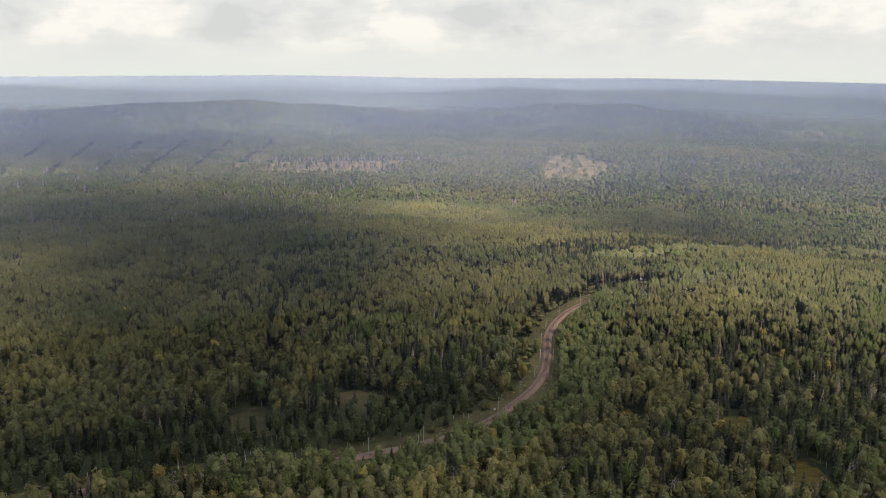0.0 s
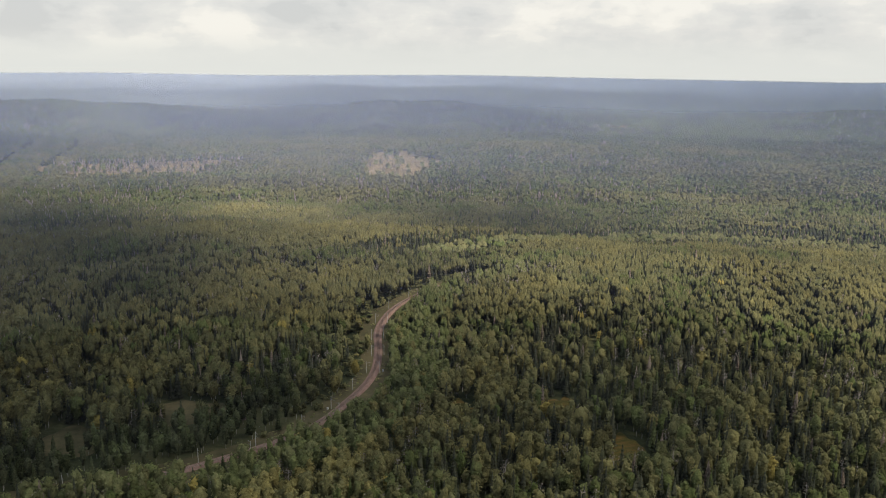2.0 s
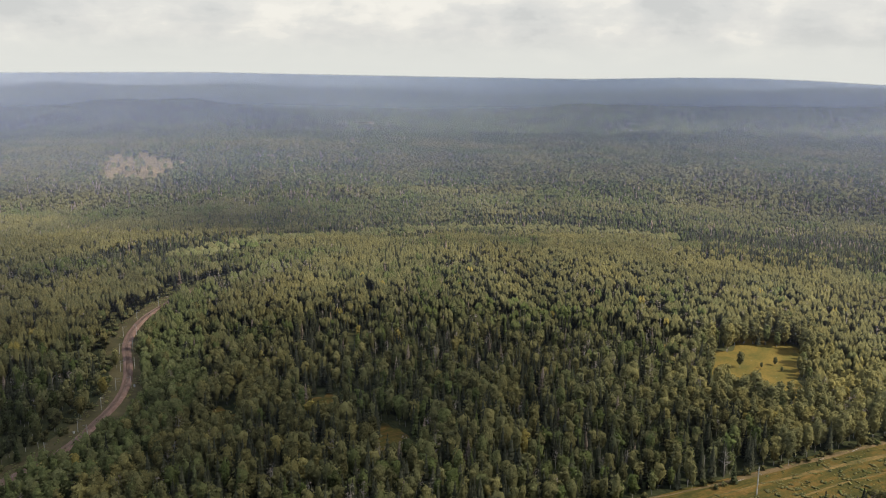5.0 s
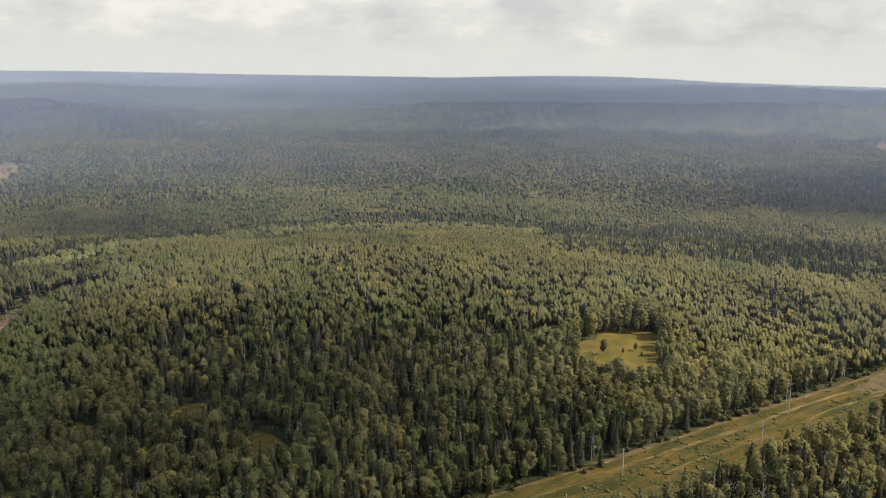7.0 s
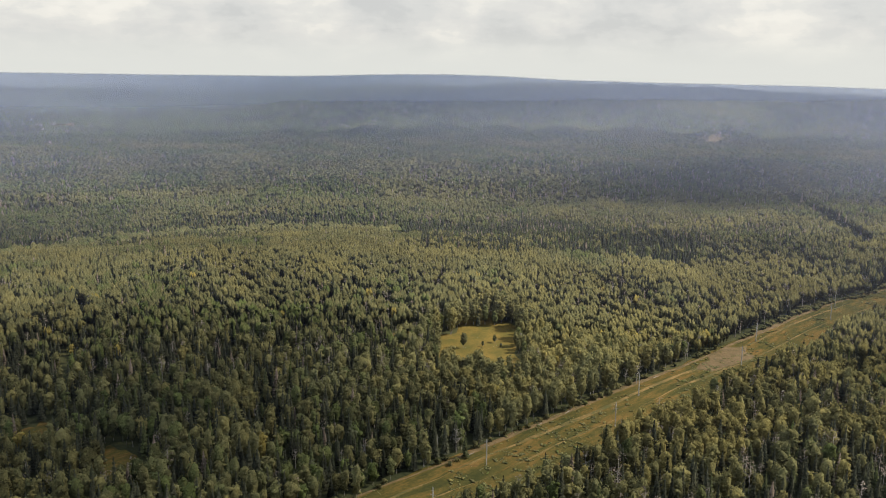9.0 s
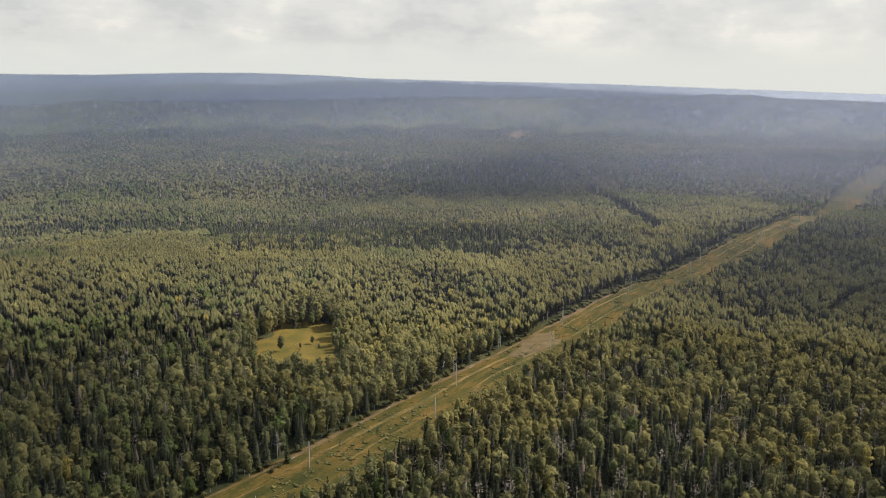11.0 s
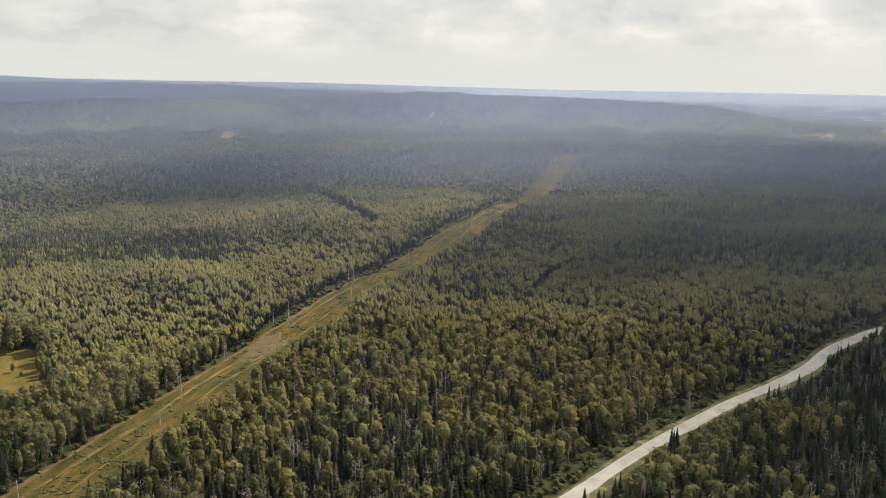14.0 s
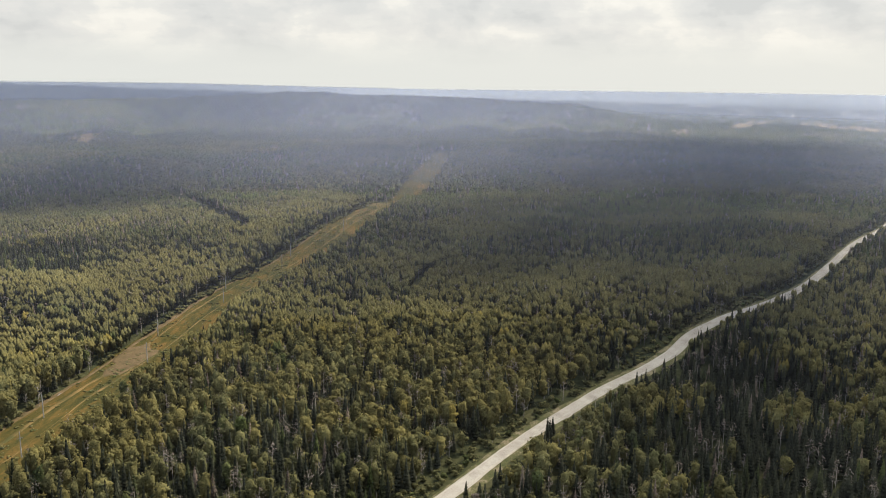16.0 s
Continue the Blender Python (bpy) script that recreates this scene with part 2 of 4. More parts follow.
def land(x, y):
    """Height of the ground, in units of the plan, at x, y."""
    x, y = np.asarray(x, float), np.asarray(y, float)
    r, az = np.hypot(x, y), np.degrees(np.arctan2(-x, y))
    z = 0.0 * x
    for h in HILLS:
        z = z + hill(x, y, *h)
    z = z + 1.6 * np.sin(x / 61 + 1.3) * np.sin(y / 73 + 0.4) + 1.0 * np.sin(x / 33 + y / 47)
    bend = 45 * np.sin(az / 6.5) + 25 * np.sin(az / 2.9 + 1)
    spur = 0.5 + 0.5 * np.sin(az * 1.35 + 1.1 * np.sin(az / 4) + r / 140)
    top = np.exp((-8 + 6 * spur) / 7)
    for d, front, behind, under in RIDGES:
        q = (r - d - bend) / np.where(r < d + bend, front * (0.85 + 0.3 * spur), behind)
        top = top + np.exp(np.minimum(crest(d, np.interp(az, list(under), list(under.values()))) * np.exp(-0.5 * q * q), 140) / 7)
    far = 7 * np.log(top)
    skyline = crest(3260, np.interp(az, SKY_AZ, SKY_DROP)) + 9
    rim = np.clip((r - 2960) / 290, 0, 1)
    far = far + (skyline - far) * rim ** 1.3
    s = np.clip((r - 1520) / 300, 0, 1)
    s = s * s * (3 - 2 * s)
    return z * (1 - s) + far * s


def mesh_of(name, verts, faces, mats, index=None, smooth=False, **attrs):
    """A mesh from arrays: vertices, triangles or quads, materials and float attributes on the points."""
    verts, faces = np.asarray(verts, np.float32) * PLAN, np.asarray(faces, np.int32)
    me = bpy.data.meshes.new(name)
    k = faces.shape[1]
    me.vertices.add(len(verts))
    me.vertices.foreach_set("co", verts.ravel())
    me.loops.add(faces.size)
    me.loops.foreach_set("vertex_index", faces.ravel())
    me.polygons.add(len(faces))
    me.polygons.foreach_set("loop_start", np.arange(0, faces.size, k, dtype=np.int32))
    for m in mats:
        me.materials.append(m)
    if index is not None:
        me.polygons.foreach_set("material_index", np.asarray(index, np.int32))
    me.polygons.foreach_set("use_smooth", np.full(len(faces), smooth))
    me.update(calc_edges=True)
    for key, values in attrs.items():
        me.attributes.new(key, "FLOAT", "POINT").data.foreach_set("value", np.asarray(values, np.float32))
    return me


def ground_sheet():
    rings = np.concatenate([[0.5, 40, 90, 140, 180], 210 * (3270 / 210) ** np.linspace(0, 1, 160)])
    turns = np.radians(np.linspace(0, 360, 541)[:-1])
    R, A = np.meshgrid(rings, turns, indexing="ij")
    X, Y = -np.sin(A) * R, np.cos(A) * R
    verts = np.stack([X, Y, land(X, Y)], -1).reshape(-1, 3)
    i, j = np.meshgrid(np.arange(len(rings) - 1), np.arange(540), indexing="ij")
    k = (j + 1) % 540
    faces = np.stack([i * 540 + j, i * 540 + k, (i + 1) * 540 + k, (i + 1) * 540 + j], -1).reshape(-1, 4)[:, ::-1]
    tagged(new("ground", mesh_of("ground", verts, faces, [FLOOR], smooth=True)), "rolling forest floor with moss and leaf litter", "ground", kind="structure")


ground_sheet()


def smooth_line(points, step=6.0):
    """A smooth line through plan points, sampled about every step metres."""
    p = np.asarray(points, float)
    p = np.vstack([2 * p[0] - p[1], p, 2 * p[-1] - p[-2]])
    out = []
    for a, b, c, d in zip(p, p[1:], p[2:], p[3:]):
        n = max(2, int(np.hypot(*(c - b)) / step))
        for s in np.arange(n) / n:
            out.append(0.5 * (2 * b + (c - a) * s + (2 * a - 5 * b + 4 * c - d) * s ** 2 + (3 * b - a - 3 * c + d) * s ** 3))
    return np.array(out + [p[-2]])


def sideways(line):
    t = np.gradient(line, axis=0)
    t /= np.linalg.norm(t, axis=1)[:, None]
    return np.stack([t[:, 1], -t[:, 0]], -1)


def ribbon(name, line, left, right, mat, lift=0.25, across=6, ragged=0.0, crown=0.0, seed=1):
    """A band draped over the land between two offsets from a line (right of it is positive)."""
    rng = np.random.default_rng(seed)
    side = sideways(line)
    n = len(line)
    wob = lambda: ragged * (np.convolve(rng.normal(size=n + 6), np.ones(7) / 7, "valid")) * 2.2
    lo, hi = left + wob(), right + wob()
    s = np.linspace(0, 1, across + 1)
    off = lo[:, None] + (hi - lo)[:, None] * s
    P = line[:, None, :] + side[:, None, :] * off[..., None]
    z = land(P[..., 0], P[..., 1]) + lift + crown * (1 - (2 * s - 1) ** 2)
    z[:, 0] -= lift + 0.3
    z[:, -1] -= lift + 0.3
    verts = np.concatenate([P, z[..., None]], -1).reshape(-1, 3)
    i, j = np.meshgrid(np.arange(n - 1), np.arange(across), indexing="ij")
    a = i * (across + 1) + j
    faces = np.stack([a, a + 1, a + across + 2, a + across + 1], -1).reshape(-1, 4)[:, ::-1]
    return new(name, mesh_of(name, verts, faces, [mat], smooth=True))


def outline(a, seed):
    """How far the edge of a clearing lies out at the angle a, about 1."""
    p = np.random.default_rng(seed).uniform(0, 6.28, 4)
    return 1 + 0.15 * np.sin(2 * a + p[0]) + 0.13 * np.sin(3 * a + p[1]) + 0.09 * np.sin(5 * a + p[2]) + 0.05 * np.sin(9 * a + p[3])


def patch(name, cx, cy, rx, ry, turn, mat, lift=0.3, seed=3):
    """A clearing with an uneven outline, draped over the land."""
    n, rings = 72, 9
    a = np.linspace(0, 2 * np.pi, n, endpoint=False)
    edge = 1.06 * outline(a, seed)
    s = np.linspace(0.02, 1, rings)
    u, v = s[:, None] * edge * np.cos(a) * rx, s[:, None] * edge * np.sin(a) * ry
    c, d = math.cos(math.radians(turn)), math.sin(math.radians(turn))
    X, Y = cx + u * c - v * d, cy + u * d + v * c
    Z = land(X, Y) + lift
    Z[-1] -= lift + 0.4
    verts = np.stack([X, Y, Z], -1).reshape(-1, 3)
    i, j = np.meshgrid(np.arange(rings - 1), np.arange(n), indexing="ij")
    k = (j + 1) % n
    faces = np.stack([i * n + j, (i + 1) * n + j, (i + 1) * n + k, i * n + k], -1).reshape(-1, 4)
    return new(name, mesh_of(name, verts, faces, [mat], smooth=True))


RAIL = smooth_line([(-230, 225), (-121, 288), (-65, 311), (-31, 322), (5, 340), (22, 357), (34, 377), (44, 396), (52, 418), (57, 444), (60, 469), (66, 489), (76, 508), (90, 525), (112, 548), (145, 570)])
LINE = smooth_line([(120, 203), (224, 196), (302, 190), (380, 186), (460, 182), (541, 175), (626, 162), (694, 149), (763, 136), (876, 128), (1000, 124), (1111, 114), (1190, 100), (1344, 87)], 8)
ROAD = smooth_line([(190, 75), (284, 18), (317, 0), (353, -21), (392, -47), (428, -76), (453, -94), (478, -108), (512, -136), (540, -164), (589, -204), (661, -249), (734, -293), (830, -355), (900, -395)])
SIDE = smooth_line([(735, 226), (811, 270), (865, 307), (965, 364), (1048, 428), (1081, 462), (1121, 505), (1200, 590)], 12)
RIDE = smooth_line([(560, 60), (639, 46), (649, -5), (645, -56), (620, -107), (592, -159)], 8)  # a narrow gap between stands
BROOK = smooth_line([(120, 640), (195, 670), (268, 703), (365, 739), (436, 733), (483, 703), (530, 650), (552, 600)], 12)  # alders and birches along a hidden brook
TRAIL = smooth_line([(-600, 960), (-508, 989), (-453, 1013), (-407, 1067), (-352, 1118), (-268, 1234)], 12)

tagged(ribbon("power_line_clearing", LINE, -23, 19, CUT, 0.3, 8, 1.6), "mown strip of green and ochre grass under power lines", "clearing", kind="structure")
tagged(ribbon("trampled_grass", LINE[2:75], -20.5, -16.6, WITHERED, 0.42, 3, 1.2, seed=4), "brown withered grass along the forest edge", "grass strip", kind="structure")
tagged(ribbon("dirt_track", LINE[4:110], -11.9, -9.8, TRACK, 0.42, 3, 1.5, seed=5), "ochre wheel track worn through the cleared strip", "track", kind="structure")
tagged(ribbon("dirt_track", LINE[10:110], -1.3, 0.6, TRACK, 0.42, 3, 1.3, seed=6), "faint dirt track worn through the cleared strip", "track", kind="structure")
tagged(patch("bare_ground", 421, 193, 27, 9, -3, WITHERED, 0.5, 41), "trampled brown patch in the cleared strip", "bare ground", kind="structure")
tagged(ribbon("narrow_clearing", SIDE, -6, 6, CUT, 0.3, 4, 1.0, seed=7), "narrow grassy side cut through the forest", "clearing", kind="structure")
tagged(ribbon("forest_track", TRAIL, -6, 6, FARCUT, 0.4, 4, 1.0, seed=8), "pale track along the edge of logged forest", "track", kind="structure")
tagged(ribbon("road_shoulder", ROAD, -7.4, 6.8, SHOULDER, 0.25, 6, 1.2, seed=9), "sandy weedy shoulder of a forest road", "road shoulder", kind="structure")
tagged(ribbon("road", ROAD, -4.6, 3.6, GRAVEL, 0.55, 6, 0.35, 0.15, seed=10), "wide pale gravel road through the forest", "road", kind="structure")
for at in (-3.0, 1.6):
    tagged(ribbon("wheel_rut", ROAD, at - 0.45, at + 0.45, RUT, 0.72, 3, 0.25, seed=11 + int(at)), "darker wheel rut in pale gravel", "wheel rut", kind="structure")
tagged(ribbon("railway_verge", RAIL, -13, 12, FARCUT, 0.25, 6, 1.2, seed=12), "rough grass verge beside the railway", "verge", kind="structure")
tagged(ribbon("railway_bed", RAIL, -2.7, 2.7, BALLAST, 0.9, 6, 0.25, seed=13), "reddish brown ballast bed of a railway", "railway bed", kind="structure")

CLEARINGS = [  # x, y, half length, half width, turn, material, label
    (344, 297, 50, 27, 42, MEADOW, "sunlit ochre meadow glade among birches"),
    (322, 338, 16, 6, 10, MEADOW, "small ochre opening in the birches"),
    (-36, 376, 13, 15, 5, FARCUT, "small brown grassy forest opening"),
    (-82, 354, 14, 13, 12, FARCUT, "small grassy forest opening"),
    (137, 296, 8, 24, -22, CUT, "green grassy forest glade"),
    (127, 349, 6, 17, -20, CUT, "green grassy forest glade"),
    (83, 356, 6, 16, -12, CUT, "green grassy forest glade"),
    (195, 1275, 66, 130, -8, SAND, "logged sandy hilltop with scattered trees"),
    (-165, 1290, 150, 100, -10, SAND, "pale logged clearing with standing dead trunks"),
    (2330, -640, 270, 42, -27, FIELD, "bare tan field on a distant rise"),
    (2310, -815, 180, 60, -4, FIELD, "bare tan field near a distant town"),
    (2170, -870, 160, 45, -18, FIELD, "bare tan field near a distant town"),
    (1900, -375, 95, 26, -12, FIELD, "small dry field in distant forest"),
    (2115, -390, 45, 25, 10, SAND, "small bare clearing in distant forest"),
    (796, 1882, 34, 16, -20, SAND, "small pale clearing in distant forest"),
    (531, 1791, 46, 16, 15, FARCUT, "pale grassy opening in a distant valley"),
    (774, 1828, 60, 18, -10, FARCUT, "pale grassy opening in a distant valley"),
    (1560, 770, 60, 24, 25, SAND, "small pale clearing in distant forest"),
]
CLEARINGS = [(*c, 20 + k) for k, c in enumerate(CLEARINGS)]
for cx, cy, rx, ry, turn, mat, label, seed in CLEARINGS:
    tagged(patch("clearing", cx, cy, rx, ry, turn, mat, 0.3 if math.hypot(cx, cy) < 900 else 1.2 if math.hypot(cx, cy) < 1700 else 4.0, seed), label, "clearing", kind="structure")


# ---- the forest ----
def leaves(rng, centres, normals, size):
    """One small triangle of foliage at each centre, facing about along its normal."""
    n = normals + rng.normal(0, 0.45, normals.shape)
    n /= np.linalg.norm(n, axis=1)[:, None]
    a = np.cross(n, rng.normal(size=n.shape))
    a /= np.linalg.norm(a, axis=1)[:, None]
    b = np.cross(n, a)
    s = size * rng.uniform(0.7, 1.3, (len(n), 1))
    v = np.stack([centres + a * s, centres - 0.5 * a * s + 0.87 * b * s, centres - 0.5 * a * s - 0.87 * b * s], 1)
    return v.reshape(-1, 3), np.arange(3 * len(n)).reshape(-1, 3)


def dome(rng, sides, levels, jitter):
    """A closed lumpy unit body from z = 0 to 1: rings of points between two tips."""
    v = [(0, 0, 0)]
    for k, (z, r) in enumerate(levels):
        for j in range(sides):
            a = 2 * math.pi * (j + 0.5 * (k % 2)) / sides
            q = r * rng.uniform(1 - jitter, 1 + jitter)
            v.append((q * math.cos(a), q * math.sin(a), z + rng.uniform(-0.3, 0.3) * jitter))
    v.append((0, 0, 1))
    f = []
    top = len(v) - 1
    for j in range(sides):
        k = (j + 1) % sides
        f.append((0, 1 + k, 1 + j))
        for l in range(len(levels) - 1):
            a, b = 1 + l * sides, 1 + (l + 1) * sides
            f += [(a + j, a + k, b + k), (a + j, b + k, b + j)]
        f.append((top, 1 + (len(levels) - 1) * sides + j, 1 + (len(levels) - 1) * sides + k))
    return np.array(v, float), np.array(f)


def join(parts):
    v, f, base = [], [], 0
    for a, b in parts:
        v.append(a)
        f.append(b + base)
        base += len(a)
    return np.concatenate(v), np.concatenate(f)


def stem(rng, height, radius, sides=4, limbs=0, start=0.35):
    """A tapered trunk with a few limbs."""
    v = [(radius * math.cos(2 * math.pi * j / sides), radius * math.sin(2 * math.pi * j / sides), -0.6) for j in range(sides)] + [(rng.uniform(-0.3, 0.3), rng.uniform(-0.3, 0.3), height)]
    f = [(j, (j + 1) % sides, sides) for j in range(sides)]
    parts = [(np.array(v), np.array(f))]
    for _ in range(limbs):
        a, z = rng.uniform(0, 6.28), height * rng.uniform(start, 0.88)
        l = (height - z) * 0.35 + 0.7
        d = np.array([math.cos(a), math.sin(a), rng.uniform(0.3, 0.9)])
        s = np.array([-d[1], d[0], 0]) * 0.09
        o = np.array([0, 0, z])
        parts.append((np.array([o + s, o - s, o + (0, 0, 0.16), o + d * l]), np.array([(0, 1, 3), (1, 2, 3), (2, 0, 3)])))
    return join(parts)


def broad_crown(rng, height, radius, count, size, low=0.25, sides=6, rings=3, boughs=5, core=True, peak=0.5):
    """A birch or aspen crown: a blunt uneven body with boughs standing out of it, ruffled with loose leaf clumps."""
    h0, tall = height * low, height * (1 - low)
    wide = lambda q: radius * np.interp(q, [0, 0.12, peak * 0.7, peak, 0.5 + 0.5 * peak, 1.0], [0.30, 0.66, 0.95, 1.0, 0.88, 0.42])
    parts = []
    if core:
        v, f = dome(rng, sides, [(q, 0.76 * float(wide(q)) / radius) for q in np.linspace(0.20, 0.84, rings)], 0.42)
        parts.append((v * (radius, radius, tall * 0.97) + (0, 0, h0), f))
    for k in range(boughs):
        q, a = 0.30 + 0.60 * (k + rng.uniform(0, 0.8)) / boughs, 2.4 * k + rng.uniform(-0.6, 0.6)
        out, r = float(wide(q)) * rng.uniform(0.45, 0.75), radius * rng.uniform(0.40, 0.58)
        v, f = dome(rng, 5, [(0.55, 1.0)], 0.25)
        up = rng.uniform(1.4, 2.2)
        parts.append((v * (r, r, up * r) + (out * math.cos(a), out * math.sin(a), h0 + q * tall - 0.45 * up * r), f))
    q, a = rng.beta(1.7, 1.1, count), rng.uniform(0, 2 * np.pi, count)
    r = wide(q) * rng.uniform(0.70, 1.16, count)
    c = np.stack([r * np.cos(a), r * np.sin(a), h0 + q * tall * 1.02], -1)
    d = np.stack([np.cos(a), np.sin(a), 0.2 + 1.2 * q], -1)
    d /= np.linalg.norm(d, axis=1)[:, None]
    parts.append(leaves(rng, c, d, size))
    return join(parts)


def spruce_crown(rng, height, radius, tiers, blades, low=0.08):
    """A narrow spire of drooping branch tiers round a thin heart."""
    parts = []
    v, f = dome(rng, 6, [(0.05, 0.72), (0.5, 0.40)], 0.15)
    parts.append((v * (radius, radius, height * (1 - low)) + (0, 0, height * low), f))
    V, F = [], []
    for k in range(tiers):
        s = (k + 0.5) / tiers
        z = height * (low + (0.97 - low) * s)
        r = radius * (1 - s) ** 0.85 + 0.18
        for j in range(blades):
            a = 2 * math.pi * (j + 0.37 * k) / blades + rng.uniform(-0.25, 0.25)
            q, wd = r * rng.uniform(0.75, 1.2), math.pi / blades * 0.95
            b = len(V)
            V += [(0, 0, z + height * 0.075), (q * math.cos(a - wd), q * math.sin(a - wd), z - 0.28 * q), (q * math.cos(a + wd), q * math.sin(a + wd), z - 0.28 * q + rng.uniform(-0.2, 0.2))]
            F.append((b, b + 1, b + 2))
    parts.append((np.array(V, float), np.array(F)))
    return join(parts)


def make_kinds(level):
    """Shapes of each kind of tree: level 0 has boughs and leaf clumps, 4 is a bare lump for the far hills."""
    rng = np.random.default_rng(40 + level)
    out = {}
    reps = (10, 9, 7, 6, 5)[level]

    def lump(r, h, low, rings, jitter=0.36):
        v, f = dome(rng, 3 if level == 3 else 4, rings, jitter)
        return v * (r, r, h - low) + (0, 0, low), np.array([q for q in f if 0 not in q])

    if level == 0:
        out["birch"] = [(broad_crown(rng, 13.5, rng.uniform(2.6, 3.3), 52, 0.50, 0.16, 5, 3, 4, True, rng.uniform(0.52, 0.66)), stem(rng, 11, 0.13, 3)) for _ in range(reps)]
        out["aspen"] = [(broad_crown(rng, 14.4, rng.uniform(2.0, 2.7), 50, 0.50, 0.18, 5, 3, 4, True, rng.uniform(0.46, 0.58)), stem(rng, 12, 0.13, 3)) for _ in range(reps)]
        out["spruce"] = [(spruce_crown(rng, 14.5, rng.uniform(1.7, 2.3), 9, 7), None) for _ in range(reps)]
        out["bare"] = [(broad_crown(rng, 12, 1.6, 30, 0.35, 0.35, 4, 1, 0, False), stem(rng, 13, 0.2, 3, 8)) for _ in range(reps)]
        out["alder"] = [(broad_crown(rng, 12.5, rng.uniform(4.0, 5.2), 90, 0.58, 0.05, 8, 4, 6, True, 0.6), None) for _ in range(reps)]
        out["bush"] = [(broad_crown(rng, 3.0, rng.uniform(1.4, 2.0), 24, 0.4, 0.0, 5, 2, 3), None) for _ in range(reps)]
        return out
    body = [(0.34, 0.95), (0.88, 0.74)] if level < 4 else [(0.45, 1.0)]
    spire = [(0.12, 1.0), (0.5, 0.62)] if level < 4 else [(0.25, 1.0)]
    fat = (1.0, 1.0, 1.12, 1.6, 2.7)[level]

    def tops(r, h, low):
        """A crown of two or three rounded tops at uneven heights."""
        if level > 2:
            return lump(r, h, low, body)
        parts, turn = [], rng.uniform(0, 6.28)
        for k in range(4 - level):
            a, q = turn + 6.28 * k / (4 - level) + rng.uniform(-0.4, 0.4), r * rng.uniform(0.42, 0.62)
            v, f = dome(rng, 4, [(0.68, 1.0)], 0.22)
            parts.append((v * (r * rng.uniform(0.58, 0.76), r * rng.uniform(0.58, 0.76), h * rng.uniform(0.90, 1.02) - low) + (q * math.cos(a), q * math.sin(a), low), f))
        return join(parts)

    for key, lo, hi, h, low in (("birch", 2.3, 3.0, 13.5, 1.5), ("aspen", 2.0, 2.7, 13.9, 1.5), ("alder", 4.0, 5.2, 12.5, 1.0), ("bush", 1.4, 2.0, 3.0, 0.0)):
        out[key] = [(tops(rng.uniform(lo, hi) * fat, h, low), None) for _ in range(reps)]
    out["spruce"] = [(spruce_crown(rng, 14.5, rng.uniform(1.7, 2.2), 4, 5) if level == 1 else lump(2.1 * min(fat, 1.9), 14.5, 2.0, spire, 0.15), None) for _ in range(reps)]
    out["bare"] = [(broad_crown(rng, 12, 1.6, 9, 0.5, 0.35, 4, 1, 0, False), stem(rng, 13, 0.2, 3, 4)) if level == 1 else (lump(1.2 * fat, 12.5, 2.0, spire), None) for _ in range(reps)]
    return out


def off_line(x, y, line):
    """Signed distance of points from a line; positive to its right."""
    best = np.full(x.shape, 1e9)
    sign = np.ones(x.shape)
    for a, b in zip(line[:-1:2], line[2::2]):
        d = b - a
        l2 = float(d @ d) + 1e-9
        s = np.clip(((x - a[0]) * d[0] + (y - a[1]) * d[1]) / l2, 0, 1)
        px, py = x - a[0] - s * d[0], y - a[1] - s * d[1]
        q = np.hypot(px, py)
        near = q < best
        best = np.where(near, q, best)
        sign = np.where(near, np.sign(px * d[1] - py * d[0]), sign)
    return best * sign


def in_patch(x, y, c, grow=1.0):
    cx, cy, rx, ry, turn = c[:5]
    a = math.radians(turn)
    u, v = (x - cx) * math.cos(a) + (y - cy) * math.sin(a), -(x - cx) * math.sin(a) + (y - cy) * math.cos(a)
    u, v = u / rx, v / ry
    return np.hypot(u, v) < grow * (outline(np.arctan2(v, u), c[7]) if len(c) > 7 else 1)


WAVES = np.random.default_rng(8).uniform(-1, 1, (6, 12, 3))


def drift(x, y, scale, which):
    """A smooth random field, about -1 to 1."""
    q = WAVES[which]
    z = 0.0 * x
    for k, (a, b, c) in enumerate(q):
        f = (0.6 + 0.22 * k) / scale * 2
        z = z + np.sin(f * (x * math.cos(3.1 * a) + y * math.sin(3.1 * a)) + 9 * c) * (0.9 + 0.3 * b)
    return z / 3.2


def along(line, start, step, offset, count):
    """Places and headings at even steps along a line, to one side of it."""
    run = np.concatenate([[0], np.cumsum(np.linalg.norm(np.diff(line, axis=0), axis=1))])
    side = sideways(line)
    for s in start + step * np.arange(count):
        p = np.array([np.interp(s, run, line[:, k]) for k in (0, 1)])
        n = np.array([np.interp(s, run, side[:, k]) for k in (0, 1)])
        yield p + n * offset, math.degrees(math.atan2(n[1], n[0]))


